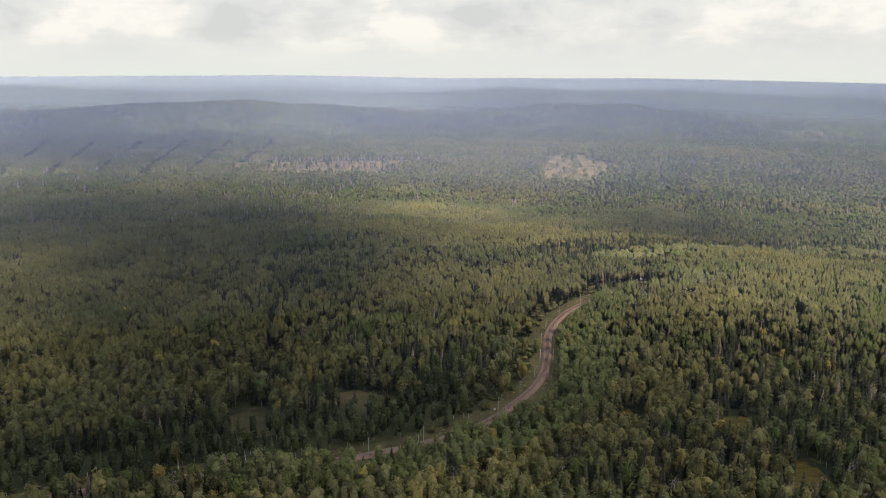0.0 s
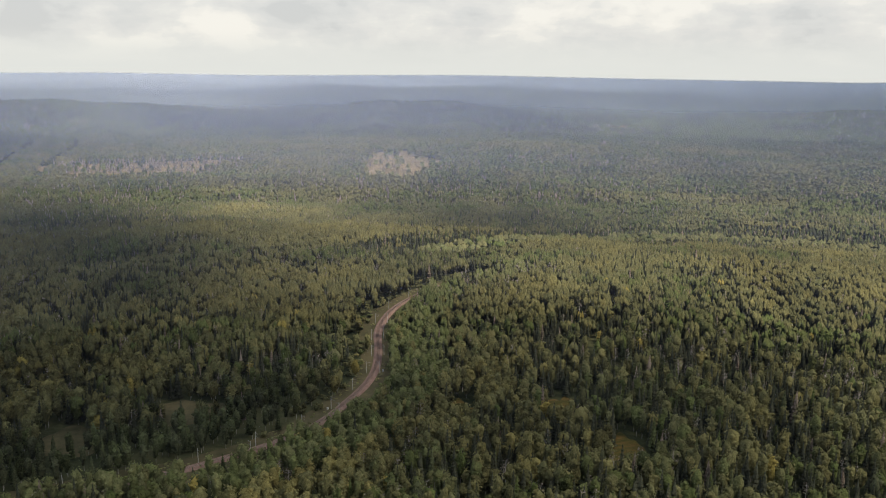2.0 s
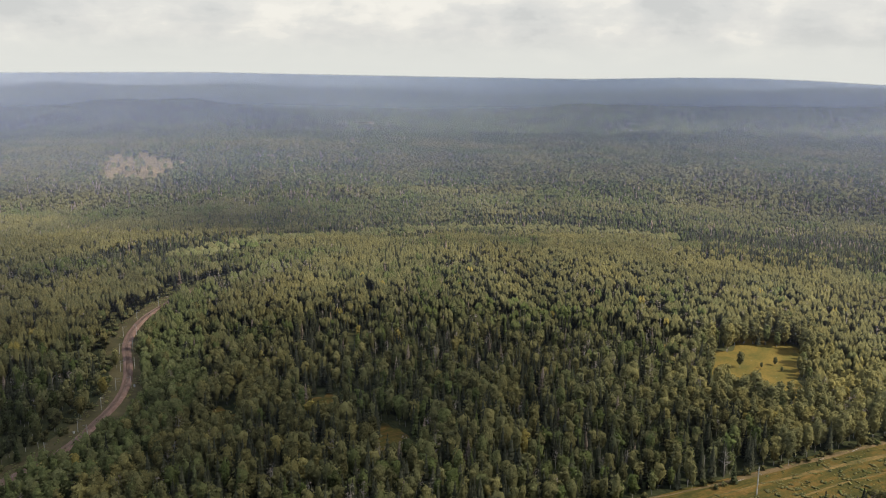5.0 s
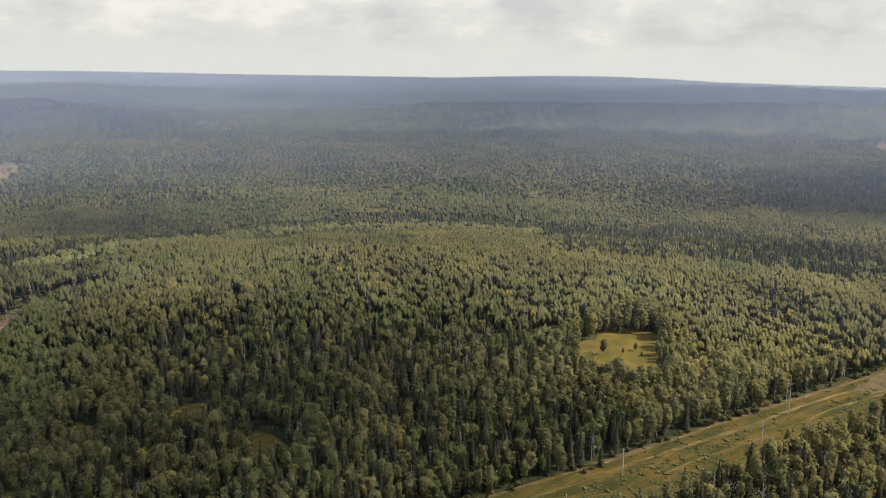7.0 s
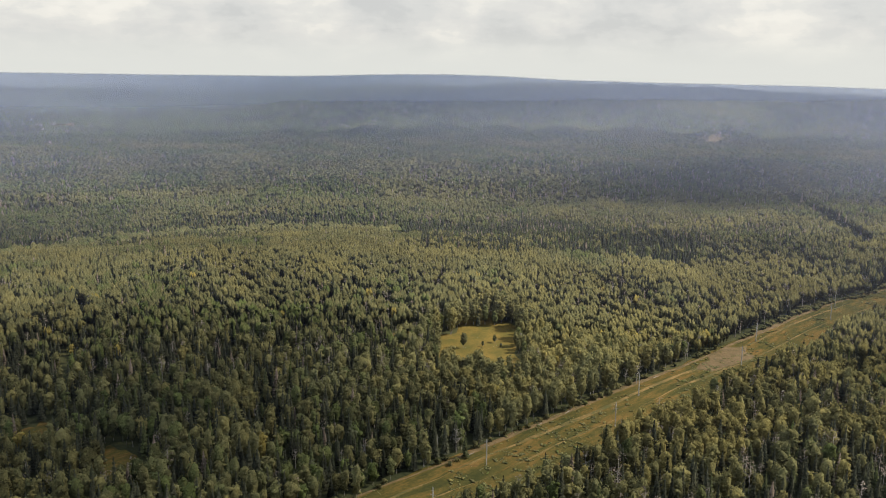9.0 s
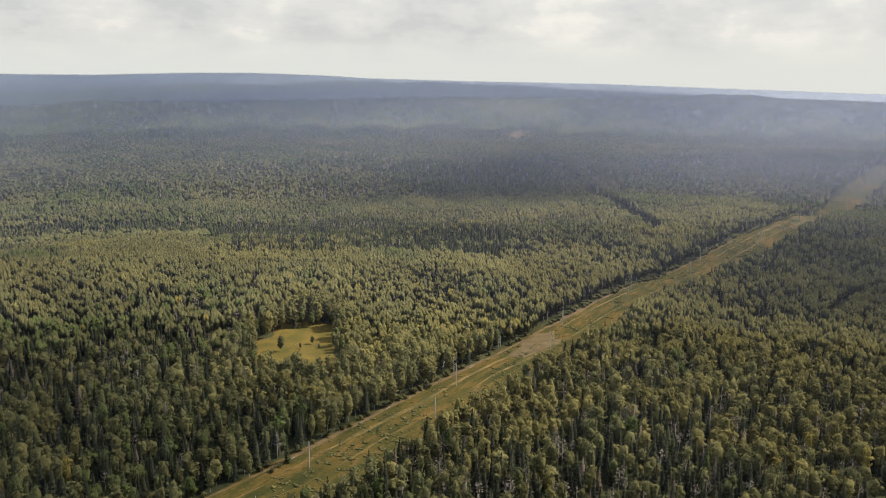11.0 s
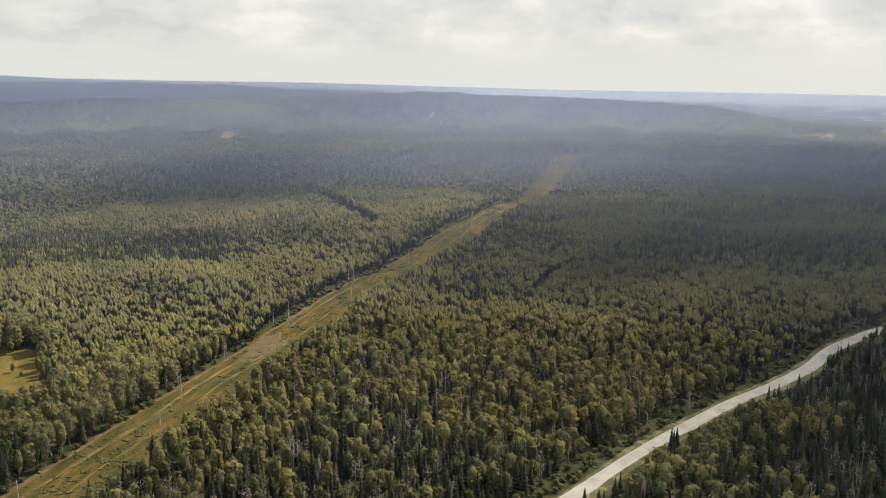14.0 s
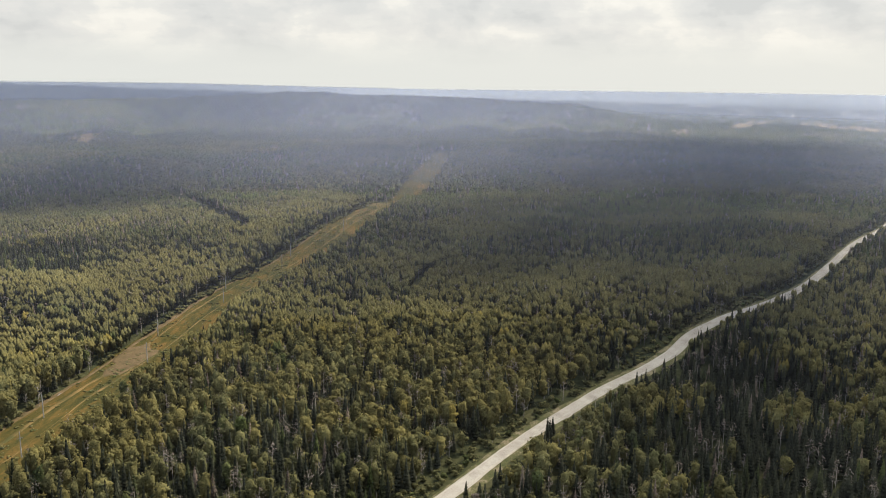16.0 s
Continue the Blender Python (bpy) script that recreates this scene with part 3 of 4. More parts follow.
def plant(r0, r1, spacing, az0, az1, seed):
    """Jittered places of trees in a sector, with kind, colour, tone and size."""
    rng = np.random.default_rng(seed)
    g = np.arange(-r1, r1, spacing)
    X, Y = np.meshgrid(g, g)
    X, Y = (X + rng.uniform(-0.48, 0.48, X.shape) * spacing).ravel(), (Y + rng.uniform(-0.48, 0.48, Y.shape) * spacing).ravel()
    R, A = np.hypot(X, Y), np.degrees(np.arctan2(-X, Y))
    keep = (R >= r0) & (R < r1) & (A > az0) & (A < az1)
    X, Y, R, A = X[keep], Y[keep], R[keep], A[keep]
    n = len(X)
    pick, tone = rng.random(n), rng.normal(0, 1, n) * np.interp(R, [350, 600], [0.19, 0.13])
    # distances to the openings
    rail = off_line(X, Y, RAIL)
    line = off_line(X, Y, LINE)
    road = off_line(X, Y, ROAD)
    side = np.abs(off_line(X, Y, SIDE))
    trail = np.abs(off_line(X, Y, TRAIL))
    ride = np.abs(off_line(X, Y, RIDE))
    wob = 2.0 * drift(X, Y, 30, 0)
    ok = ~((rail > -7.5 + wob) & (rail < 6.5 + 6 * np.clip((Y - 455) / 25, 0, 1) + 8 * np.clip((425 - Y) / 40, 0, 1) * np.clip((X + 50) / 25, 0, 1))) & ~((line > -18 + wob) & (line < 16.5 + 2.5 * np.clip((X - 300) / 60, 0, 1) + wob)) & ~((road > -6.8) & (road < np.where(R < 480, 7.5, 5.0) + 0.4 * wob)) & (side > 8) & (trail > 6) & (ride > 4)
    thin = np.zeros(n, bool)
    for c in CLEARINGS:
        inside = in_patch(X, Y, c, 0.95 + 0.05 * drift(X, Y, 9, 3))
        if c[5] in (SAND, FIELD):
            thin |= inside
        else:
            ok &= ~inside | in_patch(X, Y, (378, 326, 17, 10, -28))
    ok &= ~(thin & (rng.random(n) > np.where(R < 1600, np.where(X < 0, 0.22, 0.09), 0.06)))
    ok &= ~((A > 11) & (R > 1200) & (R < 1750) & (np.sin(A * 2.3 + R / 85) > 0.72))  # felled rows
    ok &= ~((A < -96) & (R > 2640) & (rng.random(n) > np.where(R > 2720, 0.02, 0.3)))
    ok &= rng.random(n) > 0.05 + 0.10 * np.clip(drift(X, Y, 18, 5) - 0.3, 0, 1)
    # what grows where
    wood = drift(X, Y, 140, 1) + 0.5 * drift(X, Y, 40, 2)
    stand = np.tanh(3.0 * wood)
    dark = np.where(R > 850, 0.7, 1.0) * np.clip(0.24 + 0.26 * stand + 0.36 * ((road > 0) & (R < 1200) & (A < -84)) - 0.28 * ((A > -58) & (A < -14) & (R > 480) & (R < 760)) + 0.35 * ((A > -60) & (A < -16) & (R > 780) & (R < 870)) + 0.13 * ((A < -60) & (R < 560) & (road < 0)) - 0.10 * (A > -5) - 0.2 * ((A > -62) & (A < -42) & (R > 330) & (R < 560)), 0.03, 0.85)
    bare = 0.045 + 0.09 * ((A < -58) & (R < 900)) + 0.05 * (R > 800) + 0.22 * in_patch(X, Y, (-170, 850, 110, 150, 20)) + 0.35 * in_patch(X, Y, (150, 545, 45, 36, 10)) + 0.5 * thin * (X < 0) + 0.09 * (R > 1000) + 0.10 * ((A < -43) & (A > -78) & (R > 780) & (R < 1350)) + 0.14 * np.clip(drift(X, Y, 110, 0), 0, 1) * (R > 400)
    kind = np.where(pick < bare, 3, np.where(pick < bare + dark, 2, np.where(rng.random(n) < 0.5, 0, 1)))
    bank = off_line(X, Y, BROOK)
    brook = np.abs(bank)
    ok &= brook > np.where(X > 330, 25, 14)
    kind = np.where((((bank < -14) & (bank > -60)) | ((A < -45) & (A > -63) & (R > 640) & (R < 790))) & (rng.random(n) < 0.8), 2, kind)
    kind = np.where((A < -44) & (A > -63) & (R > 596) & (R < 634) & (rng.random(n) < 0.9), 0, kind)
    edge = ((line > -21.5) & (line < -15)) | ((line > 12) & (line < 17)) | ((rail > -17) & (rail < -6)) | ((road > -15) & (road < -6))
    kind = np.where(edge & (rng.random(n) < 0.8), 4, kind)
    fresh = drift(X, Y, 60, 3)
    belt = (X < 8) & (((rail < -8) & (rail > -19)) | ((rail < -25) & (rail > -36))) & (Y > 200) & (Y < 420)
    kind = np.where(belt, np.where(rng.random(n) < 0.3, 2, 1), kind)
    ok &= ~((X < 8) & (rail < -19) & (rail > -25) & (Y < 420))
    vary = np.interp(R, [350, 600], [0.085, 0.05])
    leaf = np.select([kind == 0, kind == 1, kind == 2, kind == 3], [0.56 - 0.07 * stand + 0.09 * fresh + rng.normal(0, 1, n) * vary, 0.52 - 0.07 * stand + 0.09 * fresh + rng.normal(0, 1, n) * vary, 0.14 + rng.normal(0, 0.08, n), 0.97 + 0 * X], 0.5 + rng.normal(0, 0.06, n))
    # Slightly yellower birch leaf on the sunlit hill stands in for sun.
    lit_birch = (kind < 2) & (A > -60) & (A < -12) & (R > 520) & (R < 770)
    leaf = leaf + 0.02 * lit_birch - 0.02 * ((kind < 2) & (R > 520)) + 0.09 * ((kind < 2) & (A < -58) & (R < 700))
    # Patchy stand tone, plus sunlight painted on one row along the crest.
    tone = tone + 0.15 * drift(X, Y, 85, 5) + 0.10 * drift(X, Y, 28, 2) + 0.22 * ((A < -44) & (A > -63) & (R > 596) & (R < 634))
    # Brighter crowns round the meadow, near right and on the crest paint sunlight.
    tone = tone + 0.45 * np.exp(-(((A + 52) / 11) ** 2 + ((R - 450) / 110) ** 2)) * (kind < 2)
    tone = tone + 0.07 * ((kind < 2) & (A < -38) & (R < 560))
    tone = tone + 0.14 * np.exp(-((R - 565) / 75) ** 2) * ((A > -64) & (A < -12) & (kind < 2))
    # Colour brightened with distance, painting in light the far canopy lacks.
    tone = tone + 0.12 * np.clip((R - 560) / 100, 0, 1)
    # Contrast and yellow fade with distance, haze painted into the leaf colour.
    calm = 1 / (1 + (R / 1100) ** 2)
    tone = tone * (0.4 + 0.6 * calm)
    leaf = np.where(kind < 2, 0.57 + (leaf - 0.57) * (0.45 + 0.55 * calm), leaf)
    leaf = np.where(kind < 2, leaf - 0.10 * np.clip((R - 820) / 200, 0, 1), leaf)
    # Sunlight painted into the canopy beyond 760, weaker at the right-hand bearings.
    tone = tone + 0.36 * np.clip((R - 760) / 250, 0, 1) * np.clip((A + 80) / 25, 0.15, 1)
    deep = np.clip((R - 1600) / 250, 0, 1) * np.interp(A, [-56, -34], [0.45, 1.0])  # far ridges painted a darker conifer tone, standing in for cloud shade
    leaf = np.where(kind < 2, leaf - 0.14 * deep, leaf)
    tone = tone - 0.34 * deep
    # Far spruces lightened with distance in the same way.
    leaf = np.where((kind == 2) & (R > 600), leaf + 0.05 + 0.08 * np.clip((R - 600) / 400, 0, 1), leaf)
    lush = (rail > 4) & (rail < 38) & (Y > 290) & (pick > 0.12) & (kind < 2)
    leaf = np.where(lush, 0.36 + 0.07 * pick, leaf)
    tone = np.where(lush, tone + 0.34, tone)
    leaf = np.where(belt, 0.24 + 0.05 * pick, leaf)
    rusty = (kind == 2) & (rng.random(n) < 0.035)
    leaf = np.where(rusty, 0.945, leaf)
    gold = (kind < 2) & (rng.random(n) < 0.009) & (R < 560)
    leaf = np.clip(np.where(gold, 0.84, leaf), 0.0, 1.0)
    leaf = np.where((kind != 3) & ~gold & ~rusty, np.minimum(leaf, np.where(R > 480, 0.66, 0.72)), leaf)
    size = (0.93 + 0.12 * drift(X, Y, 70, 4) + rng.normal(0, 1, n) * np.interp(R, [350, 600], [0.11, 0.055])).clip(0.5, 1.35)
    size = np.where((bank < 0) & (bank > -60), size * 0.85, size)
    size = np.where(belt, 0.78 + 0.1 * pick, size)
    low = (road > 4) & (road < 16)
    kind = np.where(low & (rng.random(n) < 0.45), 4, kind)
    size = np.where(low & (kind != 4), size * rng.uniform(0.5, 0.85, n), size)
    return [q[ok] for q in (X, Y, kind, leaf, tone, size)]


NAMES = ["birch", "aspen", "spruce", "bare", "bush", "alder"]


def wood_stuff(name, label, level, trees, seed):
    """One mesh of many trees of the given fineness."""
    X, Y, kind, leaf, tone, size = trees
    rng = np.random.default_rng(seed)
    shapes = make_kinds(level)
    Z = land(X, Y)
    turn = rng.uniform(0, 2 * np.pi, len(X))
    V, F, M, L, T, base = [], [], [], [], [], 0
    for k, key in enumerate(NAMES):
        which = rng.integers(0, len(shapes[key]), len(X))
        for s, shape in enumerate(shapes[key]):
            at = np.where((kind == k) & (which == s))[0]
            if not len(at):
                continue
            for slot, body in enumerate(shape):
                if body is None:
                    continue
                v, f = body
                c, d = np.cos(turn[at])[:, None], np.sin(turn[at])[:, None]
                h = 0.88 * size[at][:, None] * (1 + 0.1 * np.sin(9 * turn[at]))[:, None]
                w_ = (0.97, 1.0, 1.08, 1.15, 1.25)[level] * size[at][:, None] ** 0.7
                x = (v[None, :, 0] * c - v[None, :, 1] * d) * w_ + X[at][:, None]
                y = (v[None, :, 0] * d + v[None, :, 1] * c) * w_ + Y[at][:, None]
                z = v[None, :, 2] * h + Z[at][:, None]
                V.append(np.stack([x, y, z], -1).reshape(-1, 3))
                F.append((f[None] + (base + np.arange(len(at)) * len(v))[:, None, None]).reshape(-1, 3))
                M.append(np.full(len(at) * len(f), slot if k != 3 or slot == 0 else 2))
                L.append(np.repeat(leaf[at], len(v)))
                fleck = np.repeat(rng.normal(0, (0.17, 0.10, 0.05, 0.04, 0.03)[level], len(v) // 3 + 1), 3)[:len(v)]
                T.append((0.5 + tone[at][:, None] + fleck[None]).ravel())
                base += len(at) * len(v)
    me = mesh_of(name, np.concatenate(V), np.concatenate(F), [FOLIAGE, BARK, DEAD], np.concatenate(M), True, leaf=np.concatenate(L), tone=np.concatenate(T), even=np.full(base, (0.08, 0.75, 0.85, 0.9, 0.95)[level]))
    print(name, len(X), "trees", len(me.polygons), "triangles")
    return tagged(new(name, me), label, "forest", kind="stuff")


def share(trees, cut, seed):
    """Splits trees into nearer and farther ones at about the distance cut, with a ragged border."""
    r = np.hypot(trees[0], trees[1]) + np.random.default_rng(seed).normal(0, 0.07 * cut, len(trees[0]))
    return [q[r < cut] for q in trees], [q[r >= cut] for q in trees]


near = share(plant(225, 620, 4.2, -120, 34, 1), 455, 2)[0]
beyond = share(plant(380, 1000, 3.95, -120, 34, 2), 455, 2)[1]


def brook_trees(seed):
    """Wide alders and willows in two loose rows along the hidden brook."""
    rng = np.random.default_rng(seed)
    out = []
    for row, step in ((-9, 7.5), (-3, 9.0), (4, 7.5), (10, 9.0), (-18, 9.0), (18, 9.0)):
        for p, _ in along(BROOK, 3, step, row, int(700 / step)):
            if abs(row) < 12 or p[0] > 330:
                out.append(p + rng.uniform(-3, 3, 2))
    p = np.array(out)
    n = len(p)
    return [p[:, 0], p[:, 1], np.full(n, 5), rng.normal(0.47, 0.05, n), rng.normal(0.48, 0.14, n), rng.uniform(0.75, 1.2, n)]


middle, past = share(beyond, 750, 3)
# Trees that line the far edge of the cleared strip and the meadow stand singly.
edge = off_line(near[0], near[1], LINE)
single = (((edge > -27) & (edge < -18) & (near[0] > 215) & (near[0] < 560)) | in_patch(near[0], near[1], CLEARINGS[0], 1.22)) & (near[2] < 4)
single &= np.cumsum(single) <= 210
rim = in_patch(middle[0], middle[1], CLEARINGS[0], 1.3) & (middle[2] < 4)
rim &= np.cumsum(rim) <= 90
alone = [np.concatenate((q[single], p[rim])) for q, p in zip(near, middle)]
middle = [np.concatenate((p[~rim], q)) for p, q in zip(middle, brook_trees(17))]
wood_stuff("near_forest", "dense mixed forest of birch and dark spruce", 0, [q[~single] for q in near], 11)
wood_stuff("middle_forest", "dense mixed forest of birch and spruce on low hills", 1, middle, 12)
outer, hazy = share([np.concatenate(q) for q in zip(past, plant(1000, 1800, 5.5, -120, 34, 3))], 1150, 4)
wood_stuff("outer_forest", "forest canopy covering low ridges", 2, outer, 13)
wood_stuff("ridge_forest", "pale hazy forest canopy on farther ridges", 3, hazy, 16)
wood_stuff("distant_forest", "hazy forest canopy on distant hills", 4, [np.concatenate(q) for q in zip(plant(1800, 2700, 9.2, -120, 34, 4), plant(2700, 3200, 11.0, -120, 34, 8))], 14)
under = [np.concatenate(q) for q in zip(plant(6, 225, 6.0, -181, 181, 5), plant(225, 420, 8.0, 34, 181, 6), plant(225, 420, 8.0, -181, -120, 7))]
wood_stuff("forest_under_the_eye", "mixed forest of birch and spruce", 3, under, 15)


def shrubs():
    rng = np.random.default_rng(31)
    places = []
    for line, lo, hi, count in ((LINE[:120], -19, 16, 5000), (LINE[:120], 3, 17, 4500), (LINE[:120], -8.5, -2.5, 1600), (RAIL, -12, 12, 3200), (ROAD[:70], -13, -6, 1500), (ROAD[:70], 5, 10, 500)):
        k, o = rng.integers(0, len(line), count), rng.uniform(lo, hi, count)
        places.append(line[k] + sideways(line)[k] * o[:, None] + rng.uniform(-3, 3, (count, 2)))
    p = np.concatenate(places)
    keep = drift(p[:, 0], p[:, 1], 14, 4) + rng.uniform(-0.5, 0.5, len(p)) > 0.2
    keep &= np.abs(off_line(p[:, 0], p[:, 1], ROAD) + 0.5) > 5.6
    keep &= np.abs(off_line(p[:, 0], p[:, 1], RAIL)) > 3.6
    p = p[keep]
    n = len(p)
    wood_stuff("shrubs", "low green shrubs in the cleared strips", 2, [p[:, 0], p[:, 1], np.full(n, 4), rng.normal(0.50, 0.10, n), rng.normal(0.40, 0.14, n), rng.uniform(0.10, 0.46, n) ** 1.25], 32)


shrubs()


def empty(name, x, y, z, turn=0.0):
    ob = new(name)
    ob.empty_display_size = 0.5
    ob.matrix_basis = pose(x, y, z, 0, 0, turn)
    return ob


def part(name, bm, mat, parent, label=""):
    """Links a bmesh as one mesh object under a thing or a part."""
    me = bpy.data.meshes.new(name)
    bm.to_mesh(me)
    bm.free()
    me.materials.append(mat)
    ob = new(name, me)
    ob.parent = parent
    return tagged(ob, label)


def on_land(x, y):
    """The plan place x, y on the ground, in metres."""
    return x * PLAN, y * PLAN, float(land(x, y)) * PLAN


def tree_models():
    rng = np.random.default_rng(77)
    made = {}
    for k, (name, label) in enumerate([
        ("birch_tree", "birch with a rounded olive-green crown at the forest edge"),
        ("aspen_tree", "slender aspen with a tall green crown at the forest edge"),
        ("spruce_tree", "dark green pointed spruce at the forest edge"),
        ("dead_tree", "bare grey dead tree with broken branches"),
    ]):
        for variant in range(4):
            if k == 0:
                crown, trunk = broad_crown(rng, 13.5, rng.uniform(2.5, 3.1), 150, 0.42, 0.14, 7, 4, 9, True, 0.5), stem(rng, 12, 0.17, 6, 9)
            elif k == 1:
                crown, trunk = broad_crown(rng, 14.5, rng.uniform(1.9, 2.5), 140, 0.42, 0.18, 7, 4, 8, True, 0.42), stem(rng, 13, 0.16, 6, 8)
            elif k == 2:
                crown, trunk = spruce_crown(rng, 14.5, rng.uniform(1.7, 2.2), 13, 9), stem(rng, 13, 0.2, 6)
            else:
                crown, trunk = broad_crown(rng, 12, 1.4, 26, 0.4, 0.45, 4, 1, 0, False), stem(rng, 13, 0.16, 6, 16)
            root = empty(name, 0, 0, 0)
            shade = (0.57, 0.50, 0.14, 0.97)[k] + (0.07 * (variant - 1.5) if k < 2 else 0)
            n = len(crown[0])
            for piece, (v, f), mat in (("trunk", trunk, BARK if k < 3 else DEAD), ("crown", crown, FOLIAGE))[: 2 if k < 3 else 1]:
                ob = new(piece, mesh_of(piece, v, f, [mat], None, True, leaf=np.full(len(v), shade), tone=np.full(len(v), 0.78)))
                ob.parent = root
            tagged(root, label, "tree", "trees along the clearing")
            made[k, variant] = root
    return made


def stand_singly(trees):
    models, used = tree_models(), set()
    rng = np.random.default_rng(5)
    for x, y, kind, leaf, tone, size in zip(*trees):
        key = (int(kind), int(rng.integers(0, 4)))
        px, py, pz = on_land(x, y)
        m = pose(px, py, pz, 0, 0, rng.uniform(0, 360))
        if key not in used:
            used.add(key)
            models[key].matrix_basis = m
            models[key].scale = (size, size, size)
        else:
            copy_thing(models[key], m @ Matrix.Diagonal((size, size, size * rng.uniform(0.9, 1.12), 1)))
    for key, root in models.items():
        if key not in used:
            for o in (*root.children, root):
                bpy.data.objects.remove(o)


stand_singly(alone)


# ---- posts, rails and small things ----
def bar(bm, a, b, r0, r1=None, sides=8):
    """A round bar from a to b."""
    a, b = Vector(a), Vector(b)
    q = (b - a).to_track_quat("Z", "Y").to_matrix().to_4x4()
    bmesh.ops.create_cone(bm, cap_ends=True, segments=sides, radius1=r0, radius2=r0 if r1 is None else r1, depth=(b - a).length, matrix=Matrix.Translation((a + b) / 2) @ q)
    return bm


def block(bm, centre, size, bevel=0.0):
    made = bmesh.ops.create_cube(bm, size=1.0, matrix=Matrix.Translation(centre) @ Matrix.Diagonal((*size, 1)))
    if bevel:
        edges = list({e for v in made["verts"] for e in v.link_edges})
        bmesh.ops.bevel(bm, geom=edges, offset=bevel, segments=1, affect="EDGES")
    return bm


def power_pole():
    """A tall tapered concrete pole with three arms and hanging insulators."""
    root = empty("power_pole", 0, 0, 0)
    part("pole", bar(bmesh.new(), (0, 0, -0.8), (0, 0, 16.5), 0.38, 0.24, 10), CONCRETE, root)
    part("cap", bar(bmesh.new(), (0, 0, 16.5), (0, 0, 17.3), 0.07, 0.03, 6), METAL, root, "thin metal lightning spike")
    for z, y0 in ((14.6, 1.5), (13.0, -1.9), (12.4, 1.9)):
        arm = part("crossarm", block(bmesh.new(), (0, y0 / 2, z), (0.14, abs(y0) + 0.3, 0.14), 0.02), METAL, root, "galvanised steel crossarm")
        ins = bmesh.new()
        bar(ins, (0, y0, z - 0.07), (0, y0, z - 1.1), 0.035, None, 6)
        for k in range(5):
            bar(ins, (0, y0, z - 0.3 - 0.16 * k), (0, y0, z - 0.37 - 0.16 * k), 0.13, 0.08, 8)
        part("insulator", ins, CERAMIC, arm, "brown disc insulator string")
    part("footing", bar(bmesh.new(), (0, 0, -0.6), (0, 0, 0.25), 0.55, 0.42, 10), CONCRETE, root)
    return tagged(root, "tall weathered concrete power pole in mown clearing", "power pole", "poles of the power lines")


first = power_pole()
POLES = [(238, 202), (339, 196), (460, 194), (560, 187), (665, 168), (195, 189), (302, 185), (416, 182), (528, 178), (630, 166), (740, 139), (763, 141), (880, 131), (905, 124)]
for k, (x, y) in enumerate(POLES):
    m = pose(*on_land(x, y), 0, 0, -4 - 0.012 * (x - 200))
    if k:
        copy_thing(first, m)
    else:
        first.matrix_basis = m


def catenary_mast():
    """A concrete mast beside the track with a bracket reaching over it."""
    root = empty("catenary_mast", 0, 0, 0)
    part("post", bar(bmesh.new(), (0, 0, -0.5), (0, 0, 9.4), 0.24, 0.15, 10), CONCRETE, root)
    part("bracket", bar(bmesh.new(), (0, 0, 8.2), (3.1, 0, 8.9), 0.06, None, 6), METAL, root, "slanting steel bracket")
    part("stay", bar(bmesh.new(), (0, 0, 9.3), (2.7, 0, 8.8), 0.03, None, 6), METAL, root)
    part("registration_arm", bar(bmesh.new(), (0, 0, 6.9), (2.9, 0, 6.6), 0.05, None, 6), METAL, root)
    part("insulator", bar(bmesh.new(), (2.6, 0, 8.75), (2.6, 0, 7.9), 0.09, 0.07, 8), CERAMIC, root)
    part("foundation", block(bmesh.new(), (0, 0, 0.05), (0.9, 0.9, 0.5), 0.08), CONCRETE, root)
    return tagged(root, "pale concrete overhead-line mast beside the railway", "mast", "masts along the railway")


mast = catenary_mast()
spots = [(p, a) for p, a in along(RAIL, 128, 24.5, -3.4, 17)] + [(p, a + 180) for p, a in along(RAIL, 245, 24.5, 3.2, 3)] + [(p, a + 180) for p, a in along(RAIL, 350, 24.5, 3.2, 4)]
for k, (p, a) in enumerate(spots):
    m = pose(*on_land(*p), 0, 0, a)
    if k:
        copy_thing(mast, m)
    else:
        mast.matrix_basis = m


def track(offset):
    """One railway track: two rails on concrete sleepers."""
    root = empty("railway_track", 0, 0, 0)
    z = 1.02
    for k, gap in enumerate((-0.53, 0.53)):
        ob = ribbon("rail", RAIL, offset + gap - 0.06, offset + gap + 0.06, STEEL, z + 0.12, 2)
        ob.parent = root
    V, F, base = [], [], 0
    cube = np.array([(x, y, q) for x in (-0.9, 0.9) for y in (-0.11, 0.11) for q in (0, 0.14)], float)
    quads = np.array([(0, 1, 3, 2), (4, 6, 7, 5), (0, 4, 5, 1), (2, 3, 7, 6), (1, 5, 7, 3)])
    for p, a in along(RAIL, 20, 0.75, offset, 640):
        c, d = math.cos(math.radians(a)), math.sin(math.radians(a))
        v = np.stack([p[0] + cube[:, 0] * c - cube[:, 1] * d, p[1] + cube[:, 0] * d + cube[:, 1] * c, float(land(*p)) + z - 0.08 + cube[:, 2]], -1)
        V.append(v)
        F.append(quads + base)
        base += 8
    ob = new("sleeper_bed", mesh_of("sleeper_bed", np.concatenate(V), np.concatenate(F), [SLEEPER]))
    ob.parent = root
    tagged(ob, "grey concrete sleepers", kind="stuff")
    tagged(root, "curving railway track of rusty rails on ballast", "railway track", "railway tracks")


track(0.0)


